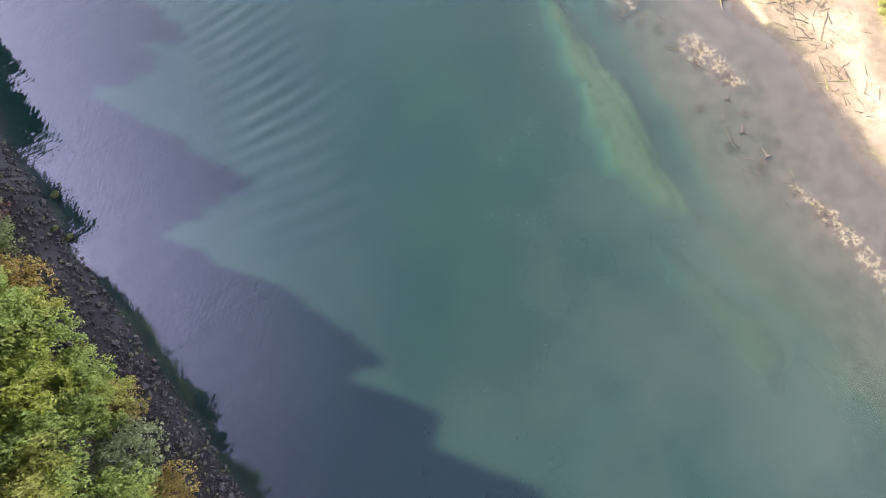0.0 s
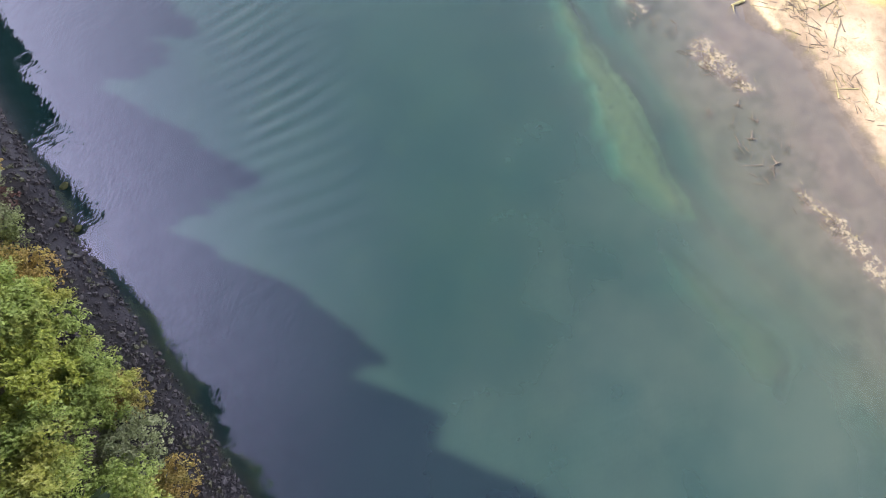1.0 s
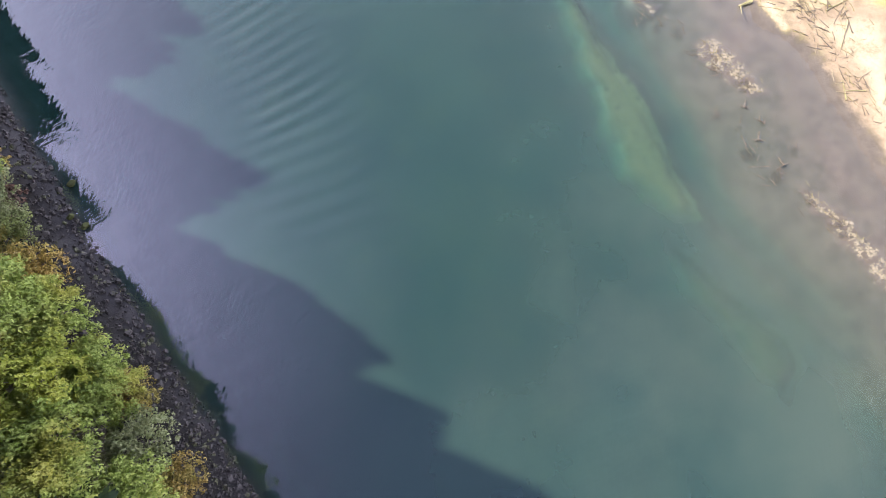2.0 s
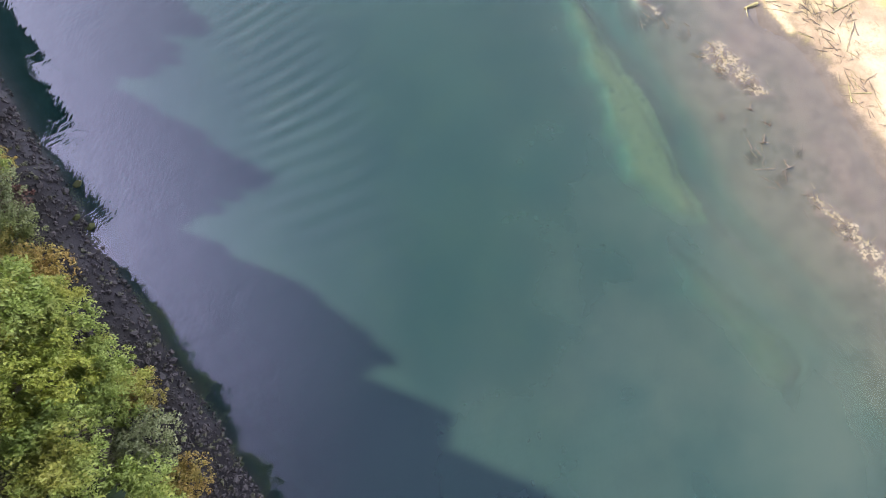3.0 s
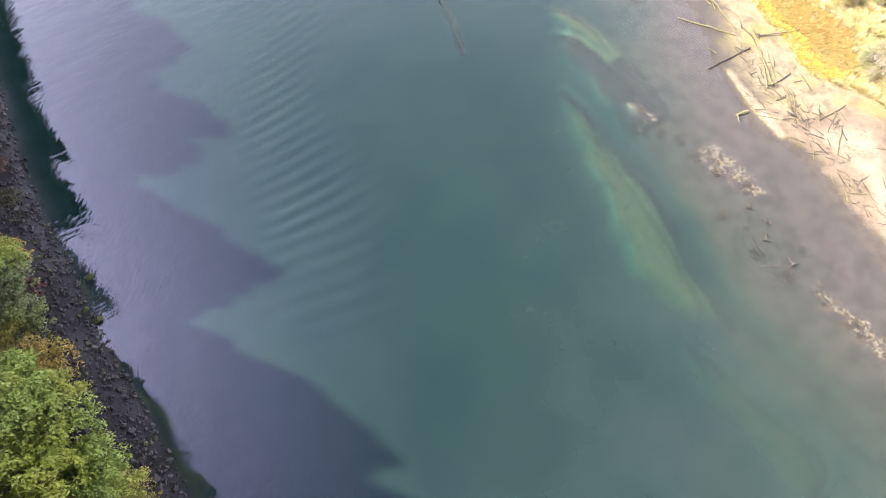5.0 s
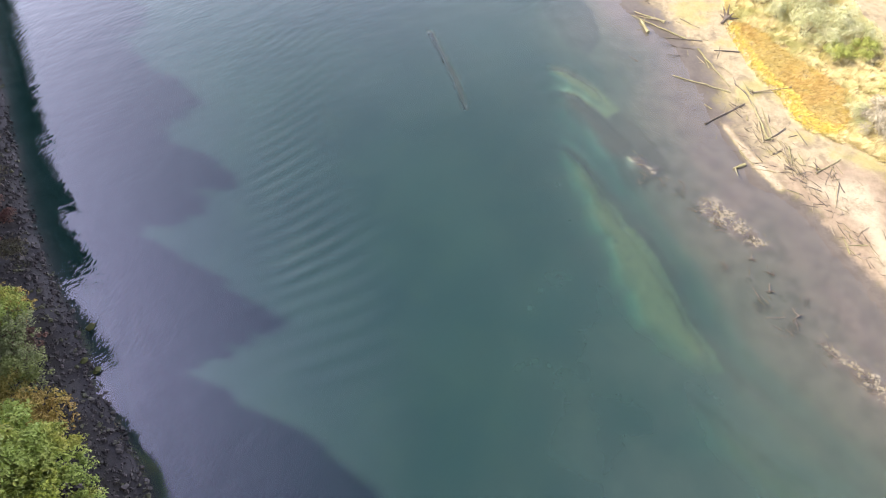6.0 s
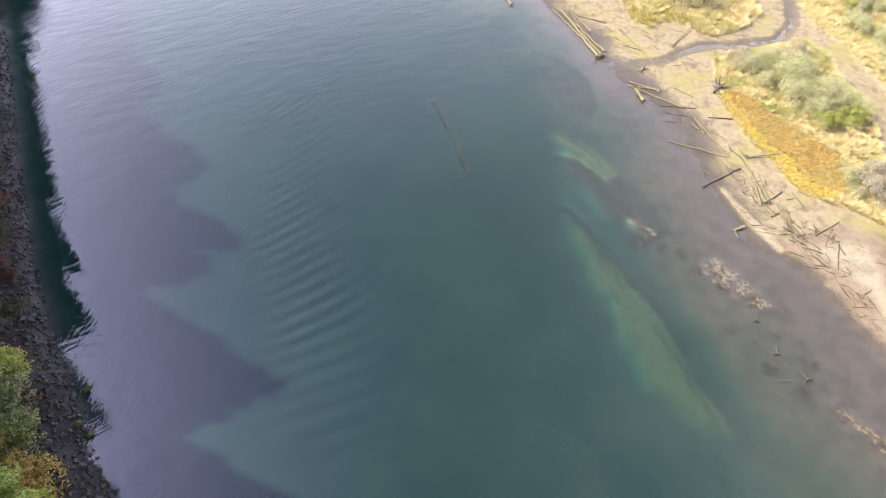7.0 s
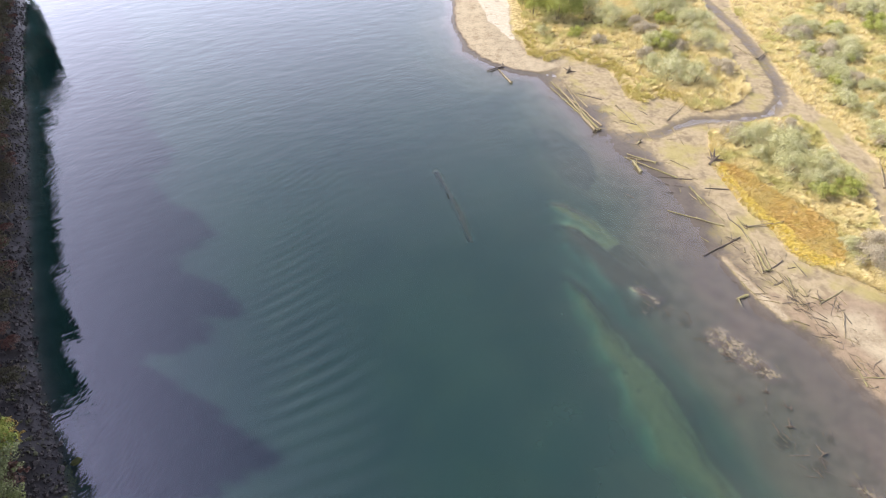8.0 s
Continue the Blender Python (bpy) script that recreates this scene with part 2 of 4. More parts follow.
SUNK_LINE = [(-1.5, 98.6), (1.3, 91.6), (3.9, 84.0), (5.2, 77.2)]
WHITE_SAND = [(11, 300), (12.5, 188), (15, 171), (21.5, 159.5), (25, 166), (23, 190), (20, 300)]
SPIT = [(53.1, 72.8), (55.9, 71), (57.5, 64), (61, 56.1), (64, 52), (66.5, 46), (69.5, 36), (75, 25), (90, 5), (120, -30), (95, 60), (84, 47), (79, 47), (80, 61), (72, 63), (63, 61), (58.6, 66), (55.5, 72.5)]
TROUGH = [(19, 84), (23.5, 74), (27.3, 65.8), (30.4, 57), (33.8, 50.5), (37.2, 42.9), (39.5, 34), (42.4, 26.3), (46.4, 20.8), (51.4, 15), (56.2, 8.3), (62, -6)]
SHOAL_LOW = [(36.3, 22.2), (40.1, 19.5), (45.1, 14.3), (51.5, 9.2), (53, 3), (50, -4), (43.9, 5), (38.2, 12)]
STREAK = [(53.1, 72.8), (54.4, 71.8), (57.3, 64.5), (60.6, 57.2), (59.5, 56.6), (56.0, 63), (53.9, 69.5)]
BEACH = [(4, 300), (4, 170), (7.5, 155), (12, 148.5), (19, 143), (27, 140), (33, 143), (38, 147.5), (25, 153), (22, 165), (23, 185), (20, 300)]


def away(px, py, line, closed=False):
    """The distance of many points from a line of straight pieces, and on which side they lie (left positive)."""
    best, side = np.full(px.shape, 1e18), np.zeros(px.shape)
    pts = line + line[:1] if closed else line
    for (x0, y0), (x1, y1) in zip(pts, pts[1:]):
        ux, uy = x1 - x0, y1 - y0
        s = np.clip(((px - x0) * ux + (py - y0) * uy) / (ux * ux + uy * uy), 0, 1)
        dx, dy = px - x0 - s * ux, py - y0 - s * uy
        d = dx * dx + dy * dy
        near = d < best
        best = np.where(near, d, best)
        side = np.where(near, np.sign(ux * (py - y0) - uy * (px - x0)), side)
    return np.sqrt(best), side


def within(px, py, poly):
    """Signed distance to the edge of a closed area, positive inside."""
    inside = np.zeros(px.shape, bool)
    for (x0, y0), (x1, y1) in zip(poly, poly[1:] + poly[:1]):
        if y0 != y1:
            inside ^= ((y0 > py) != (y1 > py)) & (px < (x1 - x0) * (py - y0) / (y1 - y0) + x0)
    d, _ = away(px, py, poly, True)
    return np.where(inside, d, -d)


def lattice(px, py, seed):
    i, j = np.floor(px).astype(np.int64), np.floor(py).astype(np.int64)
    u, v = px - i, py - j
    u, v = u * u * (3 - 2 * u), v * v * (3 - 2 * v)

    def h(a, b):
        n = (a * 374761393 + b * 668265263 + seed * 974634777) & 0xFFFFFFFF
        n = ((n ^ (n >> 13)) * 1274126177) & 0xFFFFFFFF
        return ((n ^ (n >> 16)) & 0xFFFF) / 65535.0
    return (h(i, j) * (1 - u) + h(i + 1, j) * u) * (1 - v) + (h(i, j + 1) * (1 - u) + h(i + 1, j + 1) * u) * v


def rough(px, py, size, octaves=4, seed=0):
    """Soft random relief between -1 and 1, with its largest swells of that size."""
    total, amp, norm = np.zeros(px.shape), 1.0, 0.0
    for o in range(octaves):
        total += amp * (lattice(px / size, py / size, seed + o) * 2 - 1)
        norm += amp
        amp, size = amp * 0.5, size * 0.5
    return total / norm


def smooth(v, lo, hi):
    s = np.clip((v - lo) / (hi - lo), 0, 1)
    return s * s * (3 - 2 * s)


def ground_at(px, py):
    """Height of the ground and the cover of each soil at many points."""
    px, py = np.asarray(px, float), np.asarray(py, float)
    wob = rough(px, py, 9, 4, 3)
    de, se = away(px, py, SHORE_EAST)
    de = -de * se + 1.6 * wob                                     # positive on the eastern land
    dw, sw = away(px, py, SHORE_WEST)
    dw = dw * sw + 0.8 * rough(px, py, 5, 3, 8)                   # positive on the western bank
    shelf = np.interp(py, [-20, 8, 22, 34, 48, 62, 78, 92, 110, 140, 200], [13, 16, 18.5, 18.5, 17.5, 14, 12, 9, 7, 3.5, 3])
    over = np.maximum(-de - shelf, 0)
    bed = -0.01 - 0.54 * np.clip(-de / shelf, 0, 1) ** 1.5 - 0.10 * np.minimum(over, 6) - 0.30 * np.maximum(over - 6, 0)
    bed = np.where(de < 0, np.minimum(bed + 0.1 * smooth(de, -1.5, 0), -0.09), np.minimum(0.016 * de, 0.22 + 0.003 * de))
    bed = np.maximum(bed, -5)
    bed += (0.10 * rough(px, py, 4, 4, 11) + 0.05 * rough(px, py, 1.3, 2, 12)) * smooth(de, -shelf - 8, -shelf * 0.6) * (1 - 0.7 * smooth(de, -5, -1) * (1 - smooth(de, 1, 4)))
    near_shoal = within(px, py, SHOAL)
    dt, st = away(px, py, TROUGH)
    side = dt * st + 0.5 * rough(px, py, 3, 3, 22)                 # positive east of the trough's steep edge
    shoal = smooth(near_shoal + 1.5 * rough(px, py, 4, 4, 21), -5.0, 2.2)
    algae = smooth(shoal, 0.35, 0.70) * smooth(-side, -1.3, -0.2)
    shoal = shoal * smooth(-side, -1.9, 0.8)
    bed = np.maximum(bed, -5.0 + 3.75 * shoal)
    low = 0.68 * smooth(within(px, py, SHOAL_LOW) + 2.0 * rough(px, py, 5, 4, 23), -4.0, 3.0)
    bed = np.maximum(bed, -5.0 + 4.9 * low)
    trough = np.exp(-((side - 1.4) / np.where(side < 1.4, 1.7, 2.6)) ** 2) * smooth(py + 5 * rough(px, py, 6, 3, 24), 4, 28)
    bed = bed - 0.9 * trough
    over = over + 5 * trough
    bars = np.maximum.reduce([within(px, py, BAR_A), within(px, py, BAR_B), within(px, py, BAR_C)])
    bar = smooth(bars + 0.9 * rough(px, py, 2.5, 4, 31), -0.9, 0.9)
    bed = bed + bar * (0.02 - np.minimum(bed, 0) * 0.85) + bar * 0.16 * rough(px, py, 1.3, 4, 32)
    weed_dim = 0.8 * smooth(within(px, py, WEED_BED) + 1.0 * rough(px, py, 4, 3, 33), -6.5, 2.2)
    bed = np.maximum(bed, -5.0 + 5.45 * weed_dim)
    # the dark tone runs on past the weed bed, dimming its sunlit slope
    weed_dim = np.maximum(weed_dim, 1.0 * smooth(within(px, py, WEED_BED), -5.0, -1.5))
    up = smooth(within(px, py, SHOAL_UP) + 0.7 * rough(px, py, 3, 3, 36), -3.6, 0.8)
    bed = np.maximum(bed, -5.0 + 4.15 * up)
    algae = np.maximum(algae, smooth(up, 0.5, 0.9))
    weed_dim = weed_dim * (1 - smooth(up, 0.5, 0.9))
    weed_dim = np.maximum(weed_dim, 1.2 * smooth(shoal, 0.01, 0.06) * (1 - smooth(shoal, 0.45, 0.75)))     # flanks of the shoal painted dark to offset their bright sunlit fringe
    for x0, y0, r0 in WEED_SPOTS:
        weed_dim = np.maximum(weed_dim, 1.0 * np.exp(-((px - x0) ** 2 + (py - y0) ** 2) / r0 ** 2))
    # bed painted dark round the sunken trunk, so no light ring shows
    weed_dim = np.maximum(weed_dim, 1 - smooth(away(px, py, SUNK_LINE)[0] + 0.4 * rough(px, py, 2, 2, 35), 1.8, 3.2))
    pool = smooth(within(px, py, POOL) + 1.0 * rough(px, py, 4, 3, 34), -1.0, 1.0)
    bed = bed - 0.12 * pool
    spit_in = within(px, py, SPIT)
    spit = smooth(within(px, py, SPIT) + 0.8 * rough(px, py, 3, 3, 41), -1.5, 4.0)
    beach = smooth(within(px, py, BEACH) + 0.5 * rough(px, py, 3, 3, 42), -0.5, 2.0)
    streak = smooth(within(px, py, STREAK) + 0.35 * rough(px, py, 2, 3, 43), -0.5, 0.7)
    bed = bed + 0.10 * streak + (0.05 + 0.40 * smooth(de, -1, 13)) * spit * smooth(de, -5, 5) + beach * (0.15 + 0.5 * smooth(within(px, py, BEACH), 2, 10))
    land = np.maximum.reduce([within(px, py, ISLAND), within(px, py, POINT), within(px, py, MARSH)]) + 1.0 * rough(px, py, 3.5, 3, 51)
    marsh = smooth(land, -0.25, 0.6)
    bed = bed * (1 - marsh) + marsh * (0.75 + 0.35 * smooth(land, 0, 6) + 0.12 * rough(px, py, 1.5, 3, 52))
    dc, _ = away(px, py, CREEK)
    bed = bed - (0.34 * (1 - smooth(dc + 0.5 * rough(px, py, 3, 3, 61), 0.4, 2.1))) * (1 - marsh) * smooth(px, 46, 60)
    west = np.where(dw < 0, 0.30 * dw, np.where(dw < 9, 0.30 * dw, 2.7 + 0.88 * (dw - 9)))
    west = np.where(dw > 40, 30.0 + 0.25 * (dw - 40), west)
    west = np.minimum(west, 55) + 0.25 * rough(px, py, 3, 3, 71) * smooth(dw, -1, 2)
    z = np.maximum(bed, np.maximum(west, -5))
    soil = {
        "sand": np.maximum.reduce([smooth(spit_in + 1.6 * rough(px, py, 5, 4, 81), -2.6, 3.4), beach, streak]) * (1 - marsh),
        "white": smooth(within(px, py, WHITE_SAND) + 0.8 * rough(px, py, 4, 3, 84), -1.5, 1.5),
        "dry": np.maximum.reduce([smooth(spit_in + 2.5 * rough(px, py, 7, 4, 83), 0.5, 7), 1.0 * beach, streak]),
        "wet": np.maximum(1 - smooth(de + 3 * rough(px, py, 6, 5, 85), -3, 14), 0.62 * (1 - smooth(dc + 0.5 * rough(px, py, 3, 3, 61), 1.0, 3.2))) * (1 - marsh) * (1 - streak),
        "weed_dim": np.maximum(weed_dim, 0.30 * smooth(-bed, 0.08, 0.3) * (1 - smooth(-bed, 0.5, 0.9))) * (1 - marsh),
        "pool": pool * (1 - marsh),
        "algae": np.clip(np.maximum(algae, low * 0.7) * (bed < -0.4), 0, 1),
        "litter": 0.68 * bar,
        "marsh": marsh * (dw < -10),
        "rock": smooth(dw, -6, -1) * (1 - smooth(dw, 9, 12)),
        "forest": smooth(dw, 9, 12),
    }
    return z, soil, dw, over


def steps(*runs):
    """Grid lines: runs of (from, to, spacing)."""
    out = []
    for lo, hi, gap in runs:
        out += list(np.arange(lo, hi, gap))
    return out


def sheet(name, xs, ys, zz, attributes, material):
    nx, ny = len(xs), len(ys)
    gx, gy = np.meshgrid(xs, ys)
    co = np.stack([gx, gy, zz], -1).reshape(-1, 3)
    i = (np.arange(ny - 1)[:, None] * nx + np.arange(nx - 1)).ravel()
    quads = np.stack([i, i + 1, i + nx + 1, i + nx], -1)
    me = bpy.data.meshes.new(name)
    me.vertices.add(len(co)), me.loops.add(quads.size), me.polygons.add(len(quads))
    me.vertices.foreach_set("co", co.ravel())
    me.loops.foreach_set("vertex_index", quads.ravel())
    me.polygons.foreach_set("loop_start", np.arange(0, quads.size, 4))
    me.polygons.foreach_set("use_smooth", np.ones(len(quads), bool))
    me.update(calc_edges=True)
    for key, val in attributes.items():
        me.attributes.new(key, "FLOAT", "POINT").data.foreach_set("value", np.asarray(val, float).ravel())
    me.materials.append(material)
    return new(name, me)


FAR = [260, 320, 400, 520, 700, 1000, 1500, 2200, 3000]
gxs = [-v for v in FAR[::-1]] + steps((-200, -150, 5), (-150, -22, 1.0), (-22, -4, 2.0), (-4, 8, 0.6), (8, 18, 1.4), (18, 105, 0.55), (105, 160, 1.2), (160, 240, 6)) + FAR
gys = [-v for v in FAR[::-1]] + steps((-240, -22, 8), (-22, 130, 0.6), (130, 196, 0.9), (196, 250, 6)) + FAR
gxs, gys = np.array(gxs, float), np.array(gys, float)
gx, gy = np.meshgrid(gxs, gys)
gz, soil, _, _ = ground_at(gx, gy)
tagged(sheet("ground", gxs, gys, gz, soil, M_GROUND), "tidal river bed, grey mud flats, pale sand and marsh soil", "ground", kind="structure")

# the river, with the train of short waves that crosses it
wxs = steps((-420, -110, 10), (-110, -45, 1.0), (-45, 0, 0.4), (0, 100, 0.7), (100, 140, 2))
wys = steps((-260, -24, 12), (-24, 25, 0.8), (25, 100, 0.45), (100, 200, 1.0), (200, 600, 12))
wx, wy = np.meshgrid(wxs, wys)
wz, _, _, offshore = ground_at(wx, wy)
silt = np.exp(-offshore / np.interp(wy, [0, 34], [34, 15])) * np.clip(0.75 + 0.6 * rough(wx, wy, 9, 4, 93), 0, 1)
depth = np.maximum(-wz - 0.05, 0.0)
sunk, _ = away(wx, wy, SUNK_LINE)
depth = np.minimum(depth, 0.75 + 4.0 * smooth(sunk + 0.3 * rough(wx, wy, 2, 2, 94), 0.35, 1.7))     # over the sunken trunk
dx, dy = wx + 20, wy - 42
along = 0.90 * dy - 0.45 * dx - 0.012 * dx * dy                        # across the crests, which bow a little
train = np.exp(-((dx + 0.26 * dy) / 8.0) ** 2 - (dy / 22.0) ** 2) + 0.15 * np.exp(-((wx + 30 + 0.2 * (wy - 90)) / 9.0) ** 2 - ((wy - 95) / 28.0) ** 2)
waves = 0.068 * train * np.sin(along * 2 * math.pi / 2.9 + 1.5 * rough(wx, wy, 12, 2, 91)) * (0.65 + 0.6 * rough(wx, wy, 6, 2, 92))
river = sheet("water", wxs, wys, waves, {"depth": depth, "silt": silt}, M_WATER)
river.visible_shadow = False
tagged(river, "murky green river water with light ripples", "water", kind="structure")


# ---------------------------------------------------------------- materials of the things
def leaf_material(name, dark, light, tint, gloss=0.5, wide=None):
    g = Graph(name)
    rnd = g.node("NewGeometry").outputs["Random Per Island"]
    big = g.noise(0.45, 3)
    c = g.mix(rnd, dark, light)
    c = g.mix(g.ramp(big, 0.42, 0.66, 0, 0.6), c, tint)
    if wide:
        c = g.mix(g.ramp(g.noise(0.11, 4, 0.6), 0.46, 0.64, 0, 0.8), c, wide)
    d = g.node("BsdfPrincipled", Base_Color=c, Roughness=gloss).outputs[0]
    tr = g.node("BsdfTranslucent", Color=c).outputs[0]
    g.t.links.new(g.node("MixShader", _0=0.35, _1=d, _2=tr).outputs[0], g.out.inputs["Surface"])
    return g.mat


def wood_material(name, dark, light, moss, rough_value=0.8):
    g = Graph(name)
    co = g.node("TexCoord").outputs["Object"]
    grain = g.node("TexNoise", Vector=g.node("Mapping", Vector=co, Scale=(0.6, 9, 9)).outputs[0], Scale=2.0, Detail=6.0).outputs["Fac"]
    blot = g.noise(0.8, 4)
    c = g.mix(g.ramp(grain, 0.35, 0.65), dark, light)
    c = g.mix(g.ramp(blot, 0.45, 0.65, 0, 0.75), c, moss)
    return g.surface(c, rough_value, g.bump(grain, 0.7, 0.06))


def stone_material():
    g = Graph("bank_stone")
    rnd = g.node("ObjectInfo").outputs["Random"]
    isl = g.node("NewGeometry").outputs["Random Per Island"]
    n = g.noise(3.0, 6, 0.65)
    c = g.mix(isl, (0.016, 0.0135, 0.012), (0.062, 0.052, 0.047))
    c = g.mix(g.ramp(rnd, 0.3, 1.0, 0, 0.6), c, (0.078, 0.067, 0.062))
    c = g.mix(g.ramp(n, 0.4, 0.7, 0, 0.6), c, (0.05, 0.045, 0.045))
    c = g.mix(g.ramp(g.noise(0.6, 4), 0.56, 0.66, 0, 0.6), c, (0.10, 0.11, 0.04))
    return g.surface(c, 0.75, g.bump(n, 0.6, 0.08))


M_STONE = stone_material()
M_ALDER = leaf_material("alder_leaves", (0.21, 0.275, 0.055), (0.42, 0.50, 0.135), (0.32, 0.39, 0.095), 0.5, (0.43, 0.41, 0.085))
M_LIME = leaf_material("yellow_green_leaves", (0.27, 0.31, 0.045), (0.47, 0.50, 0.10), (0.40, 0.41, 0.075), 0.5, (0.25, 0.32, 0.06))
M_GOLD = leaf_material("autumn_gold_leaves", (0.28, 0.19, 0.05), (0.54, 0.40, 0.12), (0.42, 0.36, 0.08), 0.5, (0.30, 0.28, 0.07))
M_PALE = leaf_material("grey_green_leaves", (0.16, 0.20, 0.07), (0.36, 0.38, 0.19), (0.28, 0.29, 0.15), 0.5, (0.24, 0.28, 0.08))
M_RUST = leaf_material("red_brown_leaves", (0.09, 0.04, 0.03), (0.22, 0.11, 0.08), (0.20, 0.17, 0.13))
M_WILLOW = leaf_material("willow_leaves", (0.36, 0.365, 0.17), (0.56, 0.555, 0.30), (0.60, 0.58, 0.40))
M_GREEN = leaf_material("green_shrub_leaves", (0.22, 0.26, 0.05), (0.48, 0.50, 0.14), (0.40, 0.42, 0.12))
M_BARE = leaf_material("bare_grey_twigs", (0.34, 0.30, 0.21), (0.54, 0.48, 0.36), (0.48, 0.43, 0.31))
# dull brown-green leaves, with the shade of the wood put into the colour
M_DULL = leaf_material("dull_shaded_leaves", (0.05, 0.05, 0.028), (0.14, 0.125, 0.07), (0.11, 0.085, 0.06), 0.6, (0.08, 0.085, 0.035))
M_NEEDLE = leaf_material("conifer_needles", (0.02, 0.04, 0.014), (0.05, 0.085, 0.03), (0.04, 0.06, 0.02))
M_STRAW = leaf_material("straw_grass", (0.53, 0.44, 0.21), (0.88, 0.79, 0.48), (0.70, 0.62, 0.30), 0.7, (0.46, 0.45, 0.17))
M_SEDGE = leaf_material("orange_sedge", (0.40, 0.275, 0.085), (0.68, 0.50, 0.19), (0.62, 0.50, 0.15), 0.7, (0.52, 0.42, 0.16))
M_OLIVE = leaf_material("olive_sedge", (0.34, 0.295, 0.085), (0.62, 0.54, 0.21), (0.50, 0.43, 0.13), 0.7)
M_RIM = leaf_material("yellow_sedge", (0.54, 0.43, 0.09), (0.80, 0.66, 0.21), (0.64, 0.54, 0.12), 0.7)
M_BARK = wood_material("bark", (0.07, 0.055, 0.045), (0.17, 0.14, 0.12), (0.10, 0.10, 0.05))
M_DRIFT = wood_material("driftwood", (0.14, 0.11, 0.067), (0.31, 0.26, 0.175), (0.20, 0.175, 0.08))
M_WET = wood_material("wet_dark_wood", (0.045, 0.035, 0.028), (0.14, 0.11, 0.085), (0.08, 0.07, 0.04), 0.5)
M_STRAWY = wood_material("reed_litter", (0.13, 0.11, 0.06), (0.27, 0.23, 0.13), (0.18, 0.16, 0.08))
M_SUNK = wood_material("waterlogged_wood", (0.006, 0.009, 0.008), (0.018, 0.022, 0.019), (0.010, 0.016, 0.011), 0.6)
M_SUNK.node_tree.nodes["Principled BSDF"].inputs["Specular IOR Level"].default_value = 0.03
M_MOSSY = wood_material("mossy_wood", (0.14, 0.12, 0.06), (0.26, 0.235, 0.13), (0.19, 0.18, 0.075))


# ---------------------------------------------------------------- builders
def mesh_of(name, co, faces, material, soft=False):
    """A mesh from arrays of corners and of faces with equal numbers of corners."""
    co, faces = np.asarray(co, float), np.asarray(faces, np.int64)
    k = faces.shape[1]
    me = bpy.data.meshes.new(name)
    me.vertices.add(len(co)), me.loops.add(faces.size), me.polygons.add(len(faces))
    me.vertices.foreach_set("co", co.ravel())
    me.loops.foreach_set("vertex_index", faces.ravel())
    me.polygons.foreach_set("loop_start", np.arange(0, faces.size, k))
    me.polygons.foreach_set("use_smooth", np.full(len(faces), soft))
    me.update(calc_edges=True)
    me.materials.append(material)
    return me


def part(name, me, parent, label=""):
    ob = new(name, me)
    ob.parent = parent
    return tagged(ob, label)


def leaves(rng, centres, radii, count, size, flat=0.8, inner=0.55, spread_out=1.25, ruffle=0.7):
    """Small leaf sprays on and in many lobes: corners and faces. Each spray is a bent four-cornered blade."""
    pick = rng.integers(0, len(centres), count)
    d = rng.normal(size=(count, 3))
    d /= np.linalg.norm(d, axis=1, keepdims=True)
    d[:, 2] = np.where(d[:, 2] < -0.35, -d[:, 2], d[:, 2])
    r = inner + (spread_out - inner) * rng.random(count) ** 0.5
    p = centres[pick] + d * r[:, None] * radii[pick] * np.array([1, 1, flat])
    u = np.cross(d + ruffle * rng.normal(size=(count, 3)), rng.normal(size=(count, 3)))
    u /= np.linalg.norm(u, axis=1, keepdims=True) + 1e-9
    v = np.cross(u, d + (ruffle + 0.1) * rng.normal(size=(count, 3)))
    v /= np.linalg.norm(v, axis=1, keepdims=True) + 1e-9
    s = size * (0.6 + 0.8 * rng.random((count, 1)))
    co = np.stack([p - u * s, p - v * s * 0.5 + d * s * 0.15, p + u * s, p + v * s * 0.5 + d * s * 0.15], 1).reshape(-1, 3)
    return co, np.arange(count * 4).reshape(-1, 4)


def tube(points, radii, sides=8):
    """Corners and faces of a tapered, bent round bar, closed at both ends by a fan of four-cornered faces."""
    pts = [Vector(p) for p in points]
    co, fa = [], []
    for i, p in enumerate(pts):
        way = (pts[min(i + 1, len(pts) - 1)] - pts[max(i - 1, 0)]).normalized()
        a = way.orthogonal().normalized()
        b = way.cross(a)
        for k in range(sides):
            t = 2 * math.pi * k / sides
            co.append(p + (a * math.cos(t) + b * math.sin(t)) * radii[i])
    for i in range(len(pts) - 1):
        for k in range(sides):
            m = (k + 1) % sides
            fa.append((i * sides + k, i * sides + m, (i + 1) * sides + m, (i + 1) * sides + k))
    for base in (0, (len(pts) - 1) * sides):
        for k in range(1, sides - 2, 2):
            fa.append((base, base + k, base + k + 1, base + k + 2))
    return [tuple(c) for c in co], fa


def gather(pieces):
    co, fa = [], []
    for c, f in pieces:
        n = len(co)
        co += list(c)
        fa += [tuple(int(i) + n for i in q) for q in f]
    return co, fa


def bent(rng, a, b, segments, wander):
    a, b = Vector(a), Vector(b)
    out = []
    for i in range(segments + 1):
        t = i / segments
        k = wander * math.sin(math.pi * t)
        out.append(a.lerp(b, t) + Vector(rng.normal(size=3)) * k * 0.5)
    return out


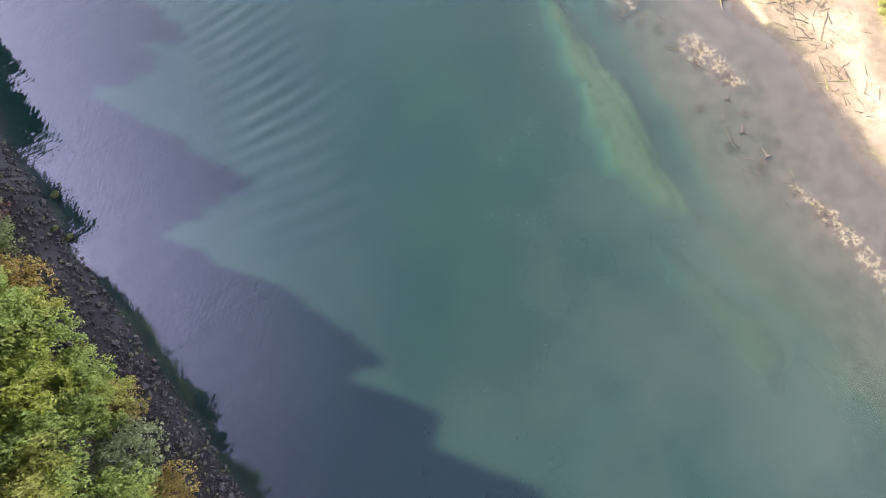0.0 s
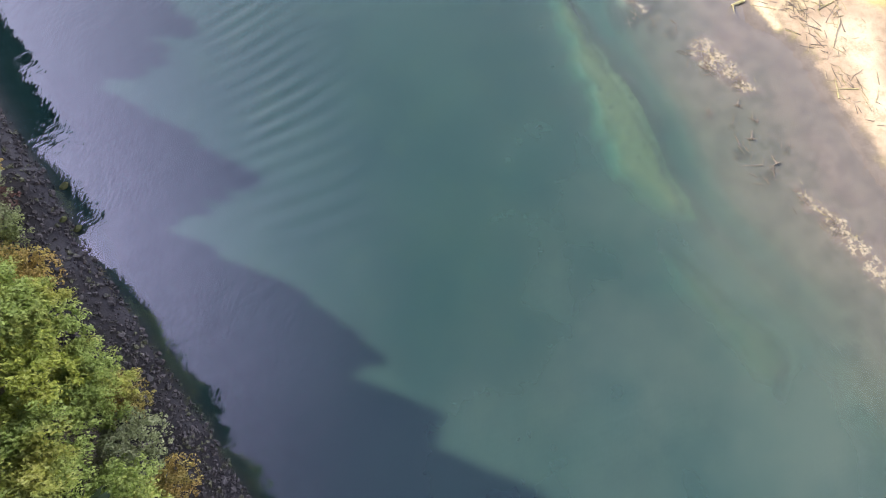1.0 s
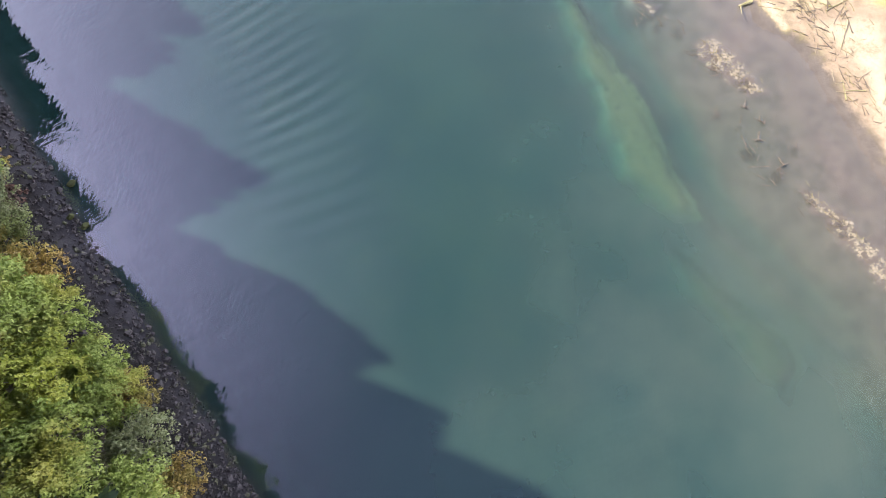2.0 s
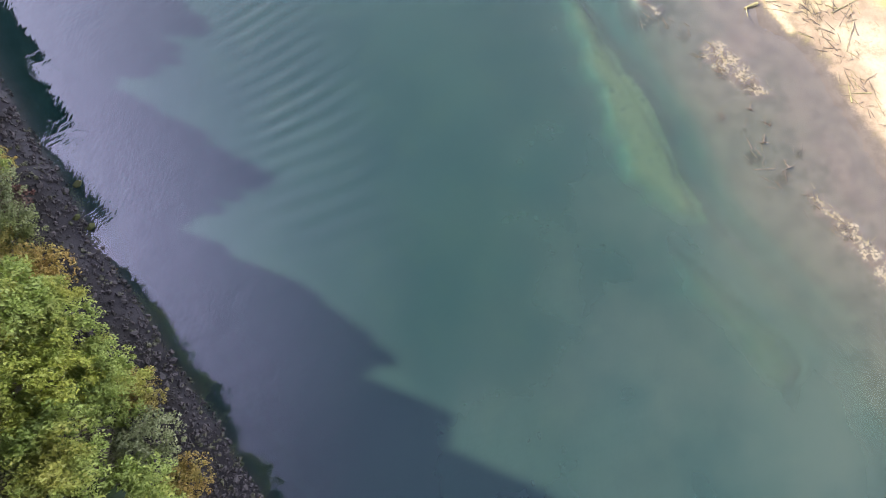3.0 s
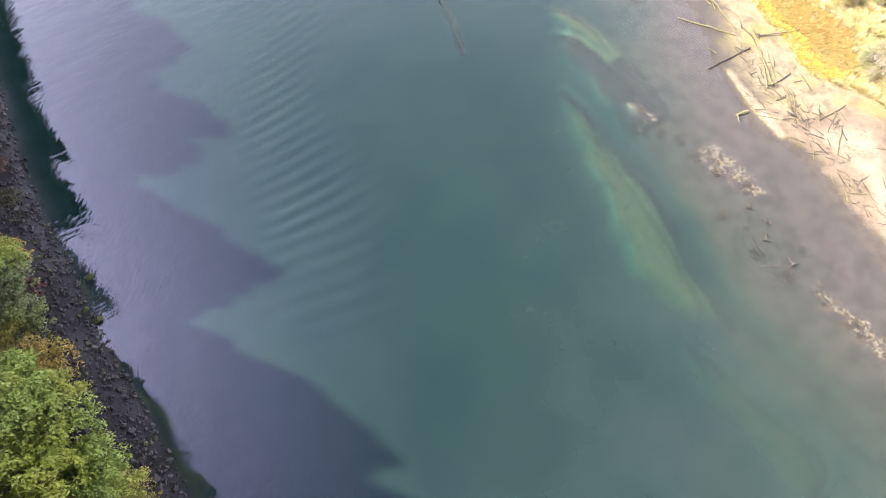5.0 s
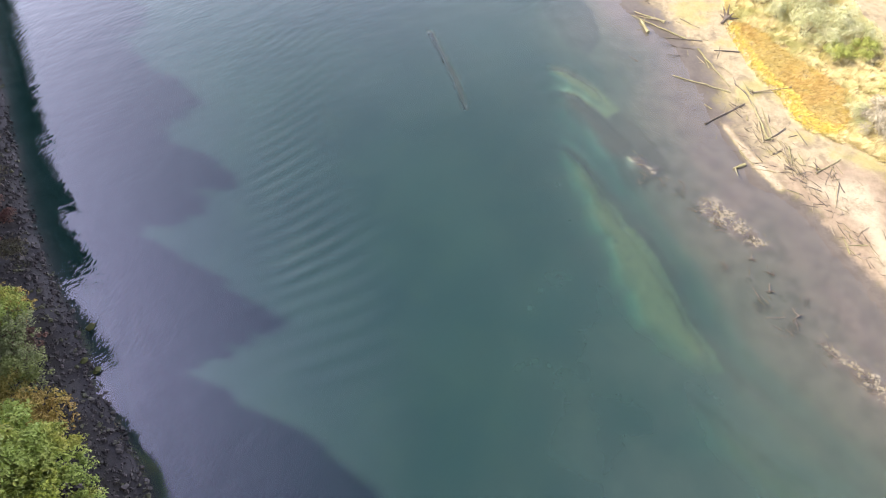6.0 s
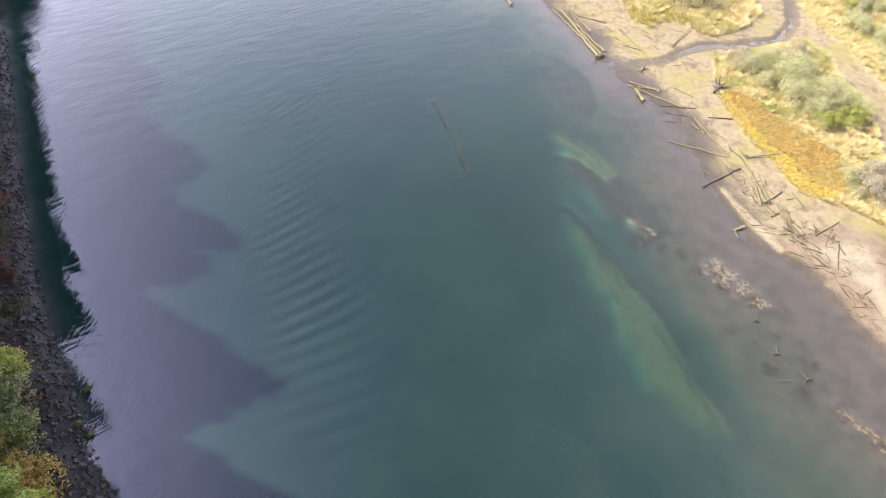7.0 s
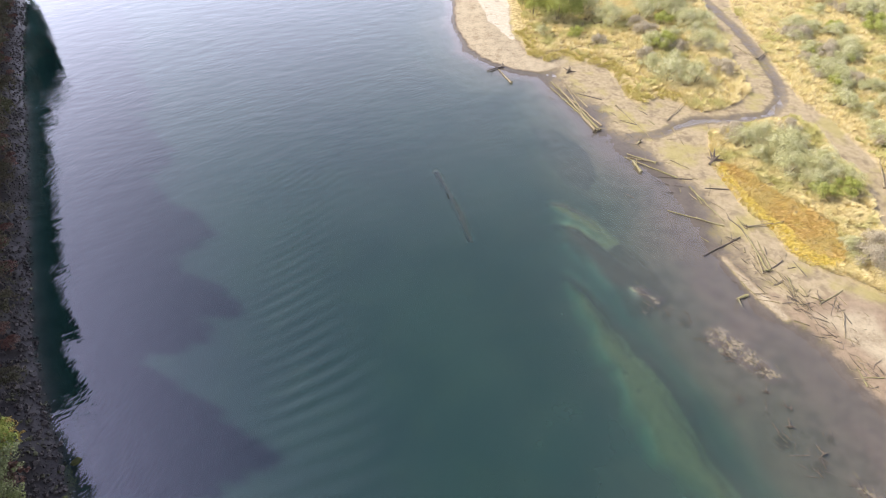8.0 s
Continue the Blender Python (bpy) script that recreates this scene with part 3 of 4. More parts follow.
def broadleaf(name, seed, height, spread, material, label, category="tree", count=12000, size=0.185):
    """A broad-crowned tree at the origin: trunk, limbs, and a crown of leaf sprays in uneven lobes."""
    rng = np.random.default_rng(seed)
    root = new(name)
    fork = height * 0.35
    part("trunk", mesh_of("trunk", *tube(bent(rng, (0, 0, -0.6), (0.2, 0.1, height * 0.8), 5, 0.25), [height * k for k in (0.022, 0.019, 0.016, 0.012, 0.008, 0.004)]), M_BARK, True), root)
    lobes = []
    for i in range(6):
        a = i * 1.05 + rng.random() * 0.6
        tip = (math.cos(a) * spread * 0.62, math.sin(a) * spread * 0.62, height * (0.55 + 0.25 * rng.random()))
        limb = part("limb", mesh_of("limb", *tube(bent(rng, (0.05, 0, fork * (0.8 + 0.4 * rng.random())), tip, 3, 0.3), [height * k for k in (0.011, 0.008, 0.006, 0.003)], 6), M_BARK, True), root)
        k = 0.45 + 0.95 * rng.random((14, 1))
        reach = np.array([tip]) * np.hstack([k, k, 0.9 + 0.12 * rng.random((14, 1))]) + spread * rng.normal(size=(14, 3)) * (0.17, 0.17, 0.06)
        part("foliage", mesh_of("foliage", *leaves(rng, reach, spread * (0.09 + 0.12 * rng.random((14, 1))), count // 12, size), material), limb)
    for _ in range(84):
        a, r = rng.random() * 6.283, 1.1 * spread * rng.random() ** 0.55
        lobes.append((math.cos(a) * r, math.sin(a) * r, height * (0.42 + 0.5 * (1 - (r / spread / 1.1) ** 2) * (0.6 + 0.4 * rng.random())), spread * (0.07 + 0.13 * rng.random() ** 1.5)))
    lobes = np.array(lobes)
    part("crown", mesh_of("crown", *leaves(rng, lobes[:, :3], lobes[:, 3:], count // 2, size), material), root)
    return tagged(root, label, category)


def shrub(name, seed, height, spread, material, label, count=4200, size=0.085):
    """A many-stemmed low bush at the origin."""
    rng = np.random.default_rng(seed)
    root = new(name)
    lobes = []
    for i in range(17):
        a, r = rng.random() * 6.283, spread * rng.random() ** 0.7 * 0.85
        top = (math.cos(a) * r, math.sin(a) * r, height * (0.95 - 0.55 * (r / spread) ** 2 - 0.35 * rng.random()))
        if i < 5:
            part("stem", mesh_of("stem", *tube(bent(rng, (top[0] * 0.2, top[1] * 0.2, -0.25), top, 3, 0.1), (0.06, 0.05, 0.035, 0.02), 5), M_BARK), root)
        lobes.append((*top, spread * (0.17 + 0.2 * rng.random())))
    lobes = np.array(lobes)
    part("foliage", mesh_of("foliage", *leaves(rng, lobes[:, :3], lobes[:, 3:], count, size, 1.0, 0.45, 1.2, 0.4), material), root)
    return tagged(root, label, "shrub")


def conifer(name, seed, height, label):
    """A tall spruce at the origin: trunk and tiers of drooping boughs."""
    rng = np.random.default_rng(seed)
    root = new(name)
    part("trunk", mesh_of("trunk", *tube(bent(rng, (0, 0, -1), (0, 0, height), 6, 0.15), [height * k for k in (0.016, 0.014, 0.012, 0.009, 0.006, 0.004, 0.001)]), M_BARK, True), root)
    n = 1500
    t = rng.random(n) ** 0.75                                     # 0 at the foot of the crown, 1 at the tip
    tier = np.round(t * 26) / 26 + 0.012 * rng.normal(size=n)
    reach = (height * 0.125 * (1 - tier) ** 0.85 + 0.25) * (0.35 + 0.65 * rng.random(n) ** 0.5)
    a = np.round(rng.random(n) * 11) / 11 * 6.283 + tier * 40 + 0.16 * rng.normal(size=n)
    z = height * (0.24 + 0.76 * tier) - 0.32 * reach
    p = np.stack([np.cos(a) * reach, np.sin(a) * reach, z], -1)
    out = np.stack([np.cos(a), np.sin(a), -0.35 + 0 * a], -1)
    sid = np.stack([-np.sin(a), np.cos(a), 0.3 * rng.normal(size=n)], -1)
    s = (0.55 + 0.65 * (1 - t) * rng.random(n))[:, None]
    co = np.stack([p - out * s, p - sid * s * 0.55, p + out * s, p + sid * s * 0.55], 1).reshape(-1, 3)
    part("crown", mesh_of("crown", co, np.arange(n * 4).reshape(-1, 4), M_NEEDLE), root)
    return tagged(root, label, "conifer", "spruces on the slope")


def log(a, b, thick, material, label, seed, stubs=2, roots=0, lift=None, name="driftwood_log"):
    """A stranded trunk between two places on the ground, with broken limbs and, where it has one, its root plate."""
    rng = np.random.default_rng(seed)
    zz = np.array([height(*a), height(*b)])
    za, zb = (np.maximum(zz, 0) + thick * 0.35) if lift is None else lift
    A, B = Vector((a[0], a[1], za)), Vector((b[0], b[1], zb))
    way = (B - A).normalized()
    length = (B - A).length
    root = new(name)
    root.matrix_world = Matrix.Translation(A) @ way.to_track_quat("X", "Z").to_matrix().to_4x4()
    seg = max(4, int(length / 1.5))
    line = bent(rng, (0, 0, 0), (length, 0, 0), seg, 0.06 + length * 0.008)
    rad = [thick * 0.42 * (1 - 0.55 * i / seg) * (0.9 + 0.2 * rng.random()) for i in range(seg + 1)]
    part("stem", mesh_of("stem", *tube(line, rad, 9), material, True), root)
    for _ in range(stubs):
        x = length * (0.25 + 0.65 * rng.random())
        t = rng.random() * 6.283
        reach = thick * (1.2 + 2.5 * rng.random())
        end = (x + reach * 0.6, math.cos(t) * reach, abs(math.sin(t)) * reach * 0.7)
        part("broken_limb", mesh_of("broken_limb", *tube(bent(rng, (x, 0, 0), end, 3, 0.05), (thick * 0.16, thick * 0.12, thick * 0.09, thick * 0.05), 6), material, True), root)
    plate = None
    if roots:
        butt = [(-0.12 * thick, 0, 0), (0.1 * thick, 0, 0), (0.5 * thick, 0, 0)]
        plate = part("root_plate", mesh_of("root_plate", *tube(butt, (thick * 0.55, thick * 0.62, thick * 0.44), 9), material, True), root)
    for i in range(roots):
        t = 6.283 * i / roots + rng.random() * 0.5
        reach = max(thick, 0.5) * (1.3 + 1.2 * rng.random())
        end = (-thick * 0.9 * rng.random(), math.cos(t) * reach, math.sin(t) * reach * 0.8 + thick * 0.2)
        part("root", mesh_of("root", *tube(bent(rng, (thick * 0.4, 0, 0), end, 3, 0.08), (thick * 0.3, thick * 0.2, thick * 0.12, thick * 0.05), 6), M_WET if material in (M_DRIFT, M_WET) else material, True), plate)
    return tagged(root, label, "log", "stranded driftwood")


def hull_stone(seed, tris=14):
    rng = np.random.default_rng(seed)
    bm = bmesh.new()
    for _ in range(tris):
        v = Vector(rng.normal(size=3)).normalized()
        bm.verts.new((v.x * 0.5, v.y * 0.42, v.z * 0.36))
    bmesh.ops.convex_hull(bm, input=bm.verts)
    bmesh.ops.delete(bm, geom=[v for v in bm.verts if not v.link_faces], context="VERTS")
    bmesh.ops.triangulate(bm, faces=bm.faces)
    me = bpy.data.meshes.new("boulder")
    bm.to_mesh(me)
    bm.free()
    me.materials.append(M_STONE)
    return me


def height(x, y):
    """Height of the ground sheet at one place."""
    i = min(max(int(np.searchsorted(gxs, x)) - 1, 0), len(gxs) - 2)
    j = min(max(int(np.searchsorted(gys, y)) - 1, 0), len(gys) - 2)
    u, v = (x - gxs[i]) / (gxs[i + 1] - gxs[i]), (y - gys[j]) / (gys[j + 1] - gys[j])
    return float((gz[j, i] * (1 - u) + gz[j, i + 1] * u) * (1 - v) + (gz[j + 1, i] * (1 - u) + gz[j + 1, i + 1] * u) * v)


def west_point(y, inland):
    """A place on the western bank: that far inland of the waterline, near that y."""
    ys = [p[1] for p in SHORE_WEST]
    x = float(np.interp(y, ys, [p[0] for p in SHORE_WEST]))
    x2 = float(np.interp(y + 2, ys, [p[0] for p in SHORE_WEST]))
    n = Vector((-2.0, x2 - x)).normalized()
    return x + n.x * inland, y + n.y * inland


# ---------------------------------------------------------------- western bank: trees and spruces
rng = np.random.default_rng(5)
TREES = {
    "green": broadleaf("alder_tree", 1, 11, 5.2, M_ALDER, "green leafy alder tree above the rocky bank"),
    "green2": broadleaf("alder_tree", 2, 9, 4.4, M_ALDER, "dense green alder tree on the river bank"),
    "lime": broadleaf("maple_tree", 3, 10, 4.8, M_LIME, "yellow-green maple tree turning in autumn"),
    "gold": broadleaf("vine_maple", 4, 6.0, 3.7, M_GOLD, "orange-gold vine maple beside the rocks", count=5000),
    "pale": broadleaf("willow_tree", 6, 8, 4.0, M_PALE, "pale grey-green willow on the bank", count=6000),
    "far": broadleaf("bank_tree", 8, 12, 5.0, M_DULL, "leafy tree with leaves darkened for shade, over the water's edge", count=1500, size=0.40),
    "far2": broadleaf("bank_tree", 9, 9, 4.0, M_DULL, "olive leafy tree with leaves darkened for shade, at the water's edge", count=1500, size=0.38),
    "rust": broadleaf("bank_shrub", 7, 4, 2.4, M_RUST, "red-brown leafless bank shrub above dark stones", "shrub", 1800, 0.24),
}
used = set()


def plant(store, key, x, y, turn, size=1.0, sink=0.0, tall=1.0):
    ob = store[key]
    m = pose(x, y, height(x, y) - sink, 0, 0, turn)
    if key not in used:
        used.add(key)
        ob.matrix_world = m @ Matrix.Diagonal((size, size, size * tall, 1))
        return ob
    made = copy_thing(ob, m)
    made.scale = (size, size, size * tall)
    return made


NEAR_TREES = [("green2", -38.6, 3.2, 0.85), ("green2", -47.7, 14.1, 0.85), ("green", -31.5, -12.5, 1.05), ("green2", -35.0, -9.8, 0.95), ("green2", -62.5, 33.5, 0.8), ("pale", -56.0, 26.5, 0.8), ("gold", -51.6, 19.6, 1.0), ("gold", -55.2, 16.6, 0.95), ("green", -51.5, 11.8, 1.1), ("green2", -46.9, 10.6, 1.0), ("green", -53.5, 7.8, 1.05),
              ("lime", -46.2, 2.8, 1.1), ("lime", -51.5, 3.3, 1.1), ("gold", -38.9, 2.0, 0.8), ("pale", -36.0, -4.0, 1.0), ("green2", -43.6, -2.8, 1.1), ("green2", -41.5, 6.2, 0.8),
              ("green", -40.0, -8.8, 1.0), ("lime", -49.5, -8.2, 1.0), ("pale", -48.7, -3.2, 1.0), ("gold", -31.8, -8.6, 0.75), ("lime", -33.5, -14.0, 0.9),
              ("green", -58.5, 10.5, 1.0), ("green2", -57.5, 2.0, 1.1), ("green", -56.0, -5.5, 1.1), ("gold", -60.0, 21.0, 0.9), ("pale", -61.0, 30.5, 0.9), ("green", -64.5, 14.5, 1.0), ("rust", -57.5, 31.5, 1.0), ("gold", -61.8, 36.5, 0.8)]
WOOD_EDGE = [(-20, -20), (-28.3, -9.4), (-28.6, -7.3), (-32.1, -4.2), (-32.8, -1.6), (-35.3, 2.0), (-37.8, 5.2), (-40.3, 8.1), (-44.1, 13.0), (-48.2, 15.9), (-49.5, 19.2), (-54.1, 25.0), (-60, 34), (-66, 43)]
SPREAD = {"green": 5.2, "green2": 4.4, "lime": 4.8, "gold": 3.7, "pale": 4.0, "rust": 2.4}


def behind_stones(x, y, reach):
    """That place, moved inland until a crown of that reach leaves the stones free."""
    d, side = away(np.array([x]), np.array([y]), WOOD_EDGE)
    push = max(0.0, reach - float(d[0] * side[0]))
    return x - 0.80 * push, y - 0.60 * push


for key, x, y, size in NEAR_TREES:
    x, y = behind_stones(x * 0.97, y, 0.80 * SPREAD[key] * size)
    plant(TREES, key, x, y, rng.random() * 360, size, tall=1.75 if key in ("green", "green2", "lime") else 1.3)
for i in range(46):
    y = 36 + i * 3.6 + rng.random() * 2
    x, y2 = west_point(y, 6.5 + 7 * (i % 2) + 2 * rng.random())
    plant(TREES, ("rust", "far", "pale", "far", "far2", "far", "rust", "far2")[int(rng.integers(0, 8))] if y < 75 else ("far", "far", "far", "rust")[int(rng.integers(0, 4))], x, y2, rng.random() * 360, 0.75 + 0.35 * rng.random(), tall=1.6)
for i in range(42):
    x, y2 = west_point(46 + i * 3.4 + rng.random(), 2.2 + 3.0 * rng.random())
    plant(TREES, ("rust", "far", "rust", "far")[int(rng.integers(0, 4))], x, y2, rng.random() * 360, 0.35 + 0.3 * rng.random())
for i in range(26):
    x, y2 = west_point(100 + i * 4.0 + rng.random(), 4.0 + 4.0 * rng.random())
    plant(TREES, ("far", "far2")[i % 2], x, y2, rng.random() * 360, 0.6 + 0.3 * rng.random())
for x, y, size in ((-36.5, -14.5, 1.2), (-32.5, -19.0, 1.15), (-41.0, -18.5, 1.25)):
    ob = conifer("spruce_tree", int(40 - x), 34, "tall dark green spruce at the river bank")
    ob.matrix_world = pose(x, y, height(x, y), 0, 0, 30 * x) @ Matrix.Diagonal((size * 1.3, size * 1.3, size, 1))
for i in range(10):
    x, y2 = west_point(-12 - i * 6, 11 + 8 * (i % 2))
    plant(TREES, ("far", "far2")[i % 2], x, y2, rng.random() * 360, 0.9 + 0.2 * rng.random())

SPRUCE = [conifer("spruce_tree", 11 + i, 34, "tall dark green spruce on the slope") for i in range(3)]
# the edge of the wood's shadow on the river; a spruce stands behind every few metres of it
EDGE = [(27, -28), (21, -22), (12.7, -12.2), (1.0, -5.5), (3.2, -2.6), (-12.5, 3.2), (-5.2, 5.0), (-13.5, 12.5), (-27.7, 19.4), (-38.4, 25.6), (-30.2, 28.1), (-24.8, 33.1),
        (-38, 40.5), (-51, 49.2), (-40.5, 53.2), (-35.6, 61.5), (-44, 66), (-53, 70), (-44.6, 80), (-56, 87), (-63.5, 94), (-62, 104), (-74, 118), (-75, 128), (-87, 146), (-92, 162), (-106, 186), (-116, 212)]
slope = math.tan(radians(SUN_HEIGHT))
WOOD_X, WOOD_Y = [-52, -54, -65, -81, -99, -108, -121, -134, -162], [-10, 3, 19, 45, 75, 94, 117, 141, 190]      # the front of the wood
tips = []
for (x0, y0), (x1, y1) in zip(EDGE, EDGE[1:]):
    n = max(2, round(math.hypot(x1 - x0, y1 - y0) / 2.8))
    tips += [(x0 + (x1 - x0) * i / n + 0.8 * rng.normal(), y0 + (y1 - y0) * i / n + 0.6 * rng.normal(), 4.0 * (i % 2)) for i in range(n)]
tips += [(x - 18 - 8 * rng.random(), y + 4 * rng.random(), 2.0) for x, y, _ in tips[::2] if y > 12]
planted = 0
for x, y, back in tips:
    cast = 60.0
    for _ in range(3):
        cast = (x - float(np.interp(y - LIGHT_WAY.y * cast, WOOD_Y, WOOD_X))) / LIGHT_WAY.x
    cast += back
    bx, by = x - LIGHT_WAY.x * cast, y - LIGHT_WAY.y * cast
    g = height(bx, by)
    s = max((cast * slope - g) / 34, 0.35)
    m = pose(bx, by, g, 0, 0, rng.random() * 360)
    if planted < 3:
        ob = SPRUCE[planted]
        ob.matrix_world = m @ Matrix.Diagonal((s, s, s, 1))
    else:
        ob = copy_thing(SPRUCE[planted % 3], m)
        ob.scale = (s, s, s)
    planted += 1

# ---------------------------------------------------------------- eastern marsh: shrubs
SHRUBS = {
    "willow": shrub("willow_shrub", 21, 2.6, 2.6, M_WILLOW, "pale grey-green willow shrub in straw-coloured marsh grass"),
    "willow2": shrub("willow_shrub", 22, 2.2, 3.0, M_WILLOW, "broad silvery willow shrub in dry marsh grass"),
    "fresh": shrub("green_shrub", 23, 2.2, 2.0, M_GREEN, "fresh green shrub among grey willows"),
    "bare": shrub("bare_shrub", 24, 1.5, 2.4, M_BARE, "leafless pale grey shrub on the marsh"),
    "big": shrub("tall_green_shrub", 25, 5.5, 4.2, M_GREEN, "tall yellow-green shrub behind the sand beach", 11000, 0.12),
}
BUSHES = [("big", 29, 174, 1), ("big", 36.5, 171, 1.05), ("willow", 30.5, 161, 0.8), ("willow", 45.5, 178, 1.5), ("willow2", 52, 168, 1.5), ("willow", 61.7, 172, 1.6), ("willow2", 70, 176, 1.4), ("fresh", 40, 160, 1.0), ("bare", 46, 156, 1.0),
          ("willow", 56.8, 139.3, 1.3), ("willow2", 61.7, 134.8, 1.4), ("willow", 67.3, 133.3, 1.3), ("bare", 57.2, 147, 1.2), ("willow2", 64, 141, 1.2), ("willow", 75, 160, 1.1), ("bare", 68, 152, 1.2),
          ("bare", 68.3, 109, 1.1), ("willow2", 70.5, 106, 1.2), ("willow", 74.4, 108.5, 1.3), ("bare", 82.5, 111.3, 1.2), ("willow2", 75.7, 102.6, 1.35), ("willow", 76.1, 95.5, 1.2), ("willow2", 81.9, 97, 1.4),
          ("fresh", 79.2, 88.3, 1.0), ("willow", 86.0, 92.5, 1.2), ("fresh", 84.7, 88.5, 1.15), ("willow2", 78.5, 92.0, 1.2), ("willow", 71.5, 101, 1.0), ("willow2", 80, 104, 1.3), ("bare", 79.6, 70.4, 1.3), ("bare", 83.5, 73.5, 1.25), ("willow", 77.5, 72.5, 0.9), ("bare", 82, 67, 1.1),
          ("fresh", 79.5, 58.5, 0.75)]
for key, x, y, size in BUSHES:
    plant(SHRUBS, key, x, y, rng.random() * 360, size * (1.5 if key == "big" else 1.05 + 0.4 * rng.random()), 0.1, tall=1.15)
for i in range(34):
    x, y = 45 + 37 * rng.random(), 128 + 62 * rng.random()
    if within(np.array([x]), np.array([y]), POINT)[0] > 3.5 and rough(np.array([x]), np.array([y]), 18, 2, 78)[0] > -0.2:
        plant(SHRUBS, ("willow", "willow2", "bare", "willow2", "fresh")[int(rng.integers(0, 5))], x, y, rng.random() * 360, 1.3 + 0.8 * rng.random(), 0.1)
for i in range(12):
    plant(SHRUBS, "big", 26 + 16 * rng.random(), 171 + 22 * rng.random(), rng.random() * 360, 0.9 + 0.5 * rng.random(), 0.1)
for i in range(520):
    x, y = 99 + 60 * rng.random(), 62 + 135 * rng.random()
    if x < 99.5 + 0.06 * abs(y - 110) or rough(np.array([x]), np.array([y]), 14, 3, 77)[0] < -0.12:
        continue
    plant(SHRUBS, ("willow", "willow2", "willow", "fresh", "bare", "willow2")[int(rng.integers(0, 6))], x, y, rng.random() * 360, 0.8 + 0.9 * rng.random(), 0.1)

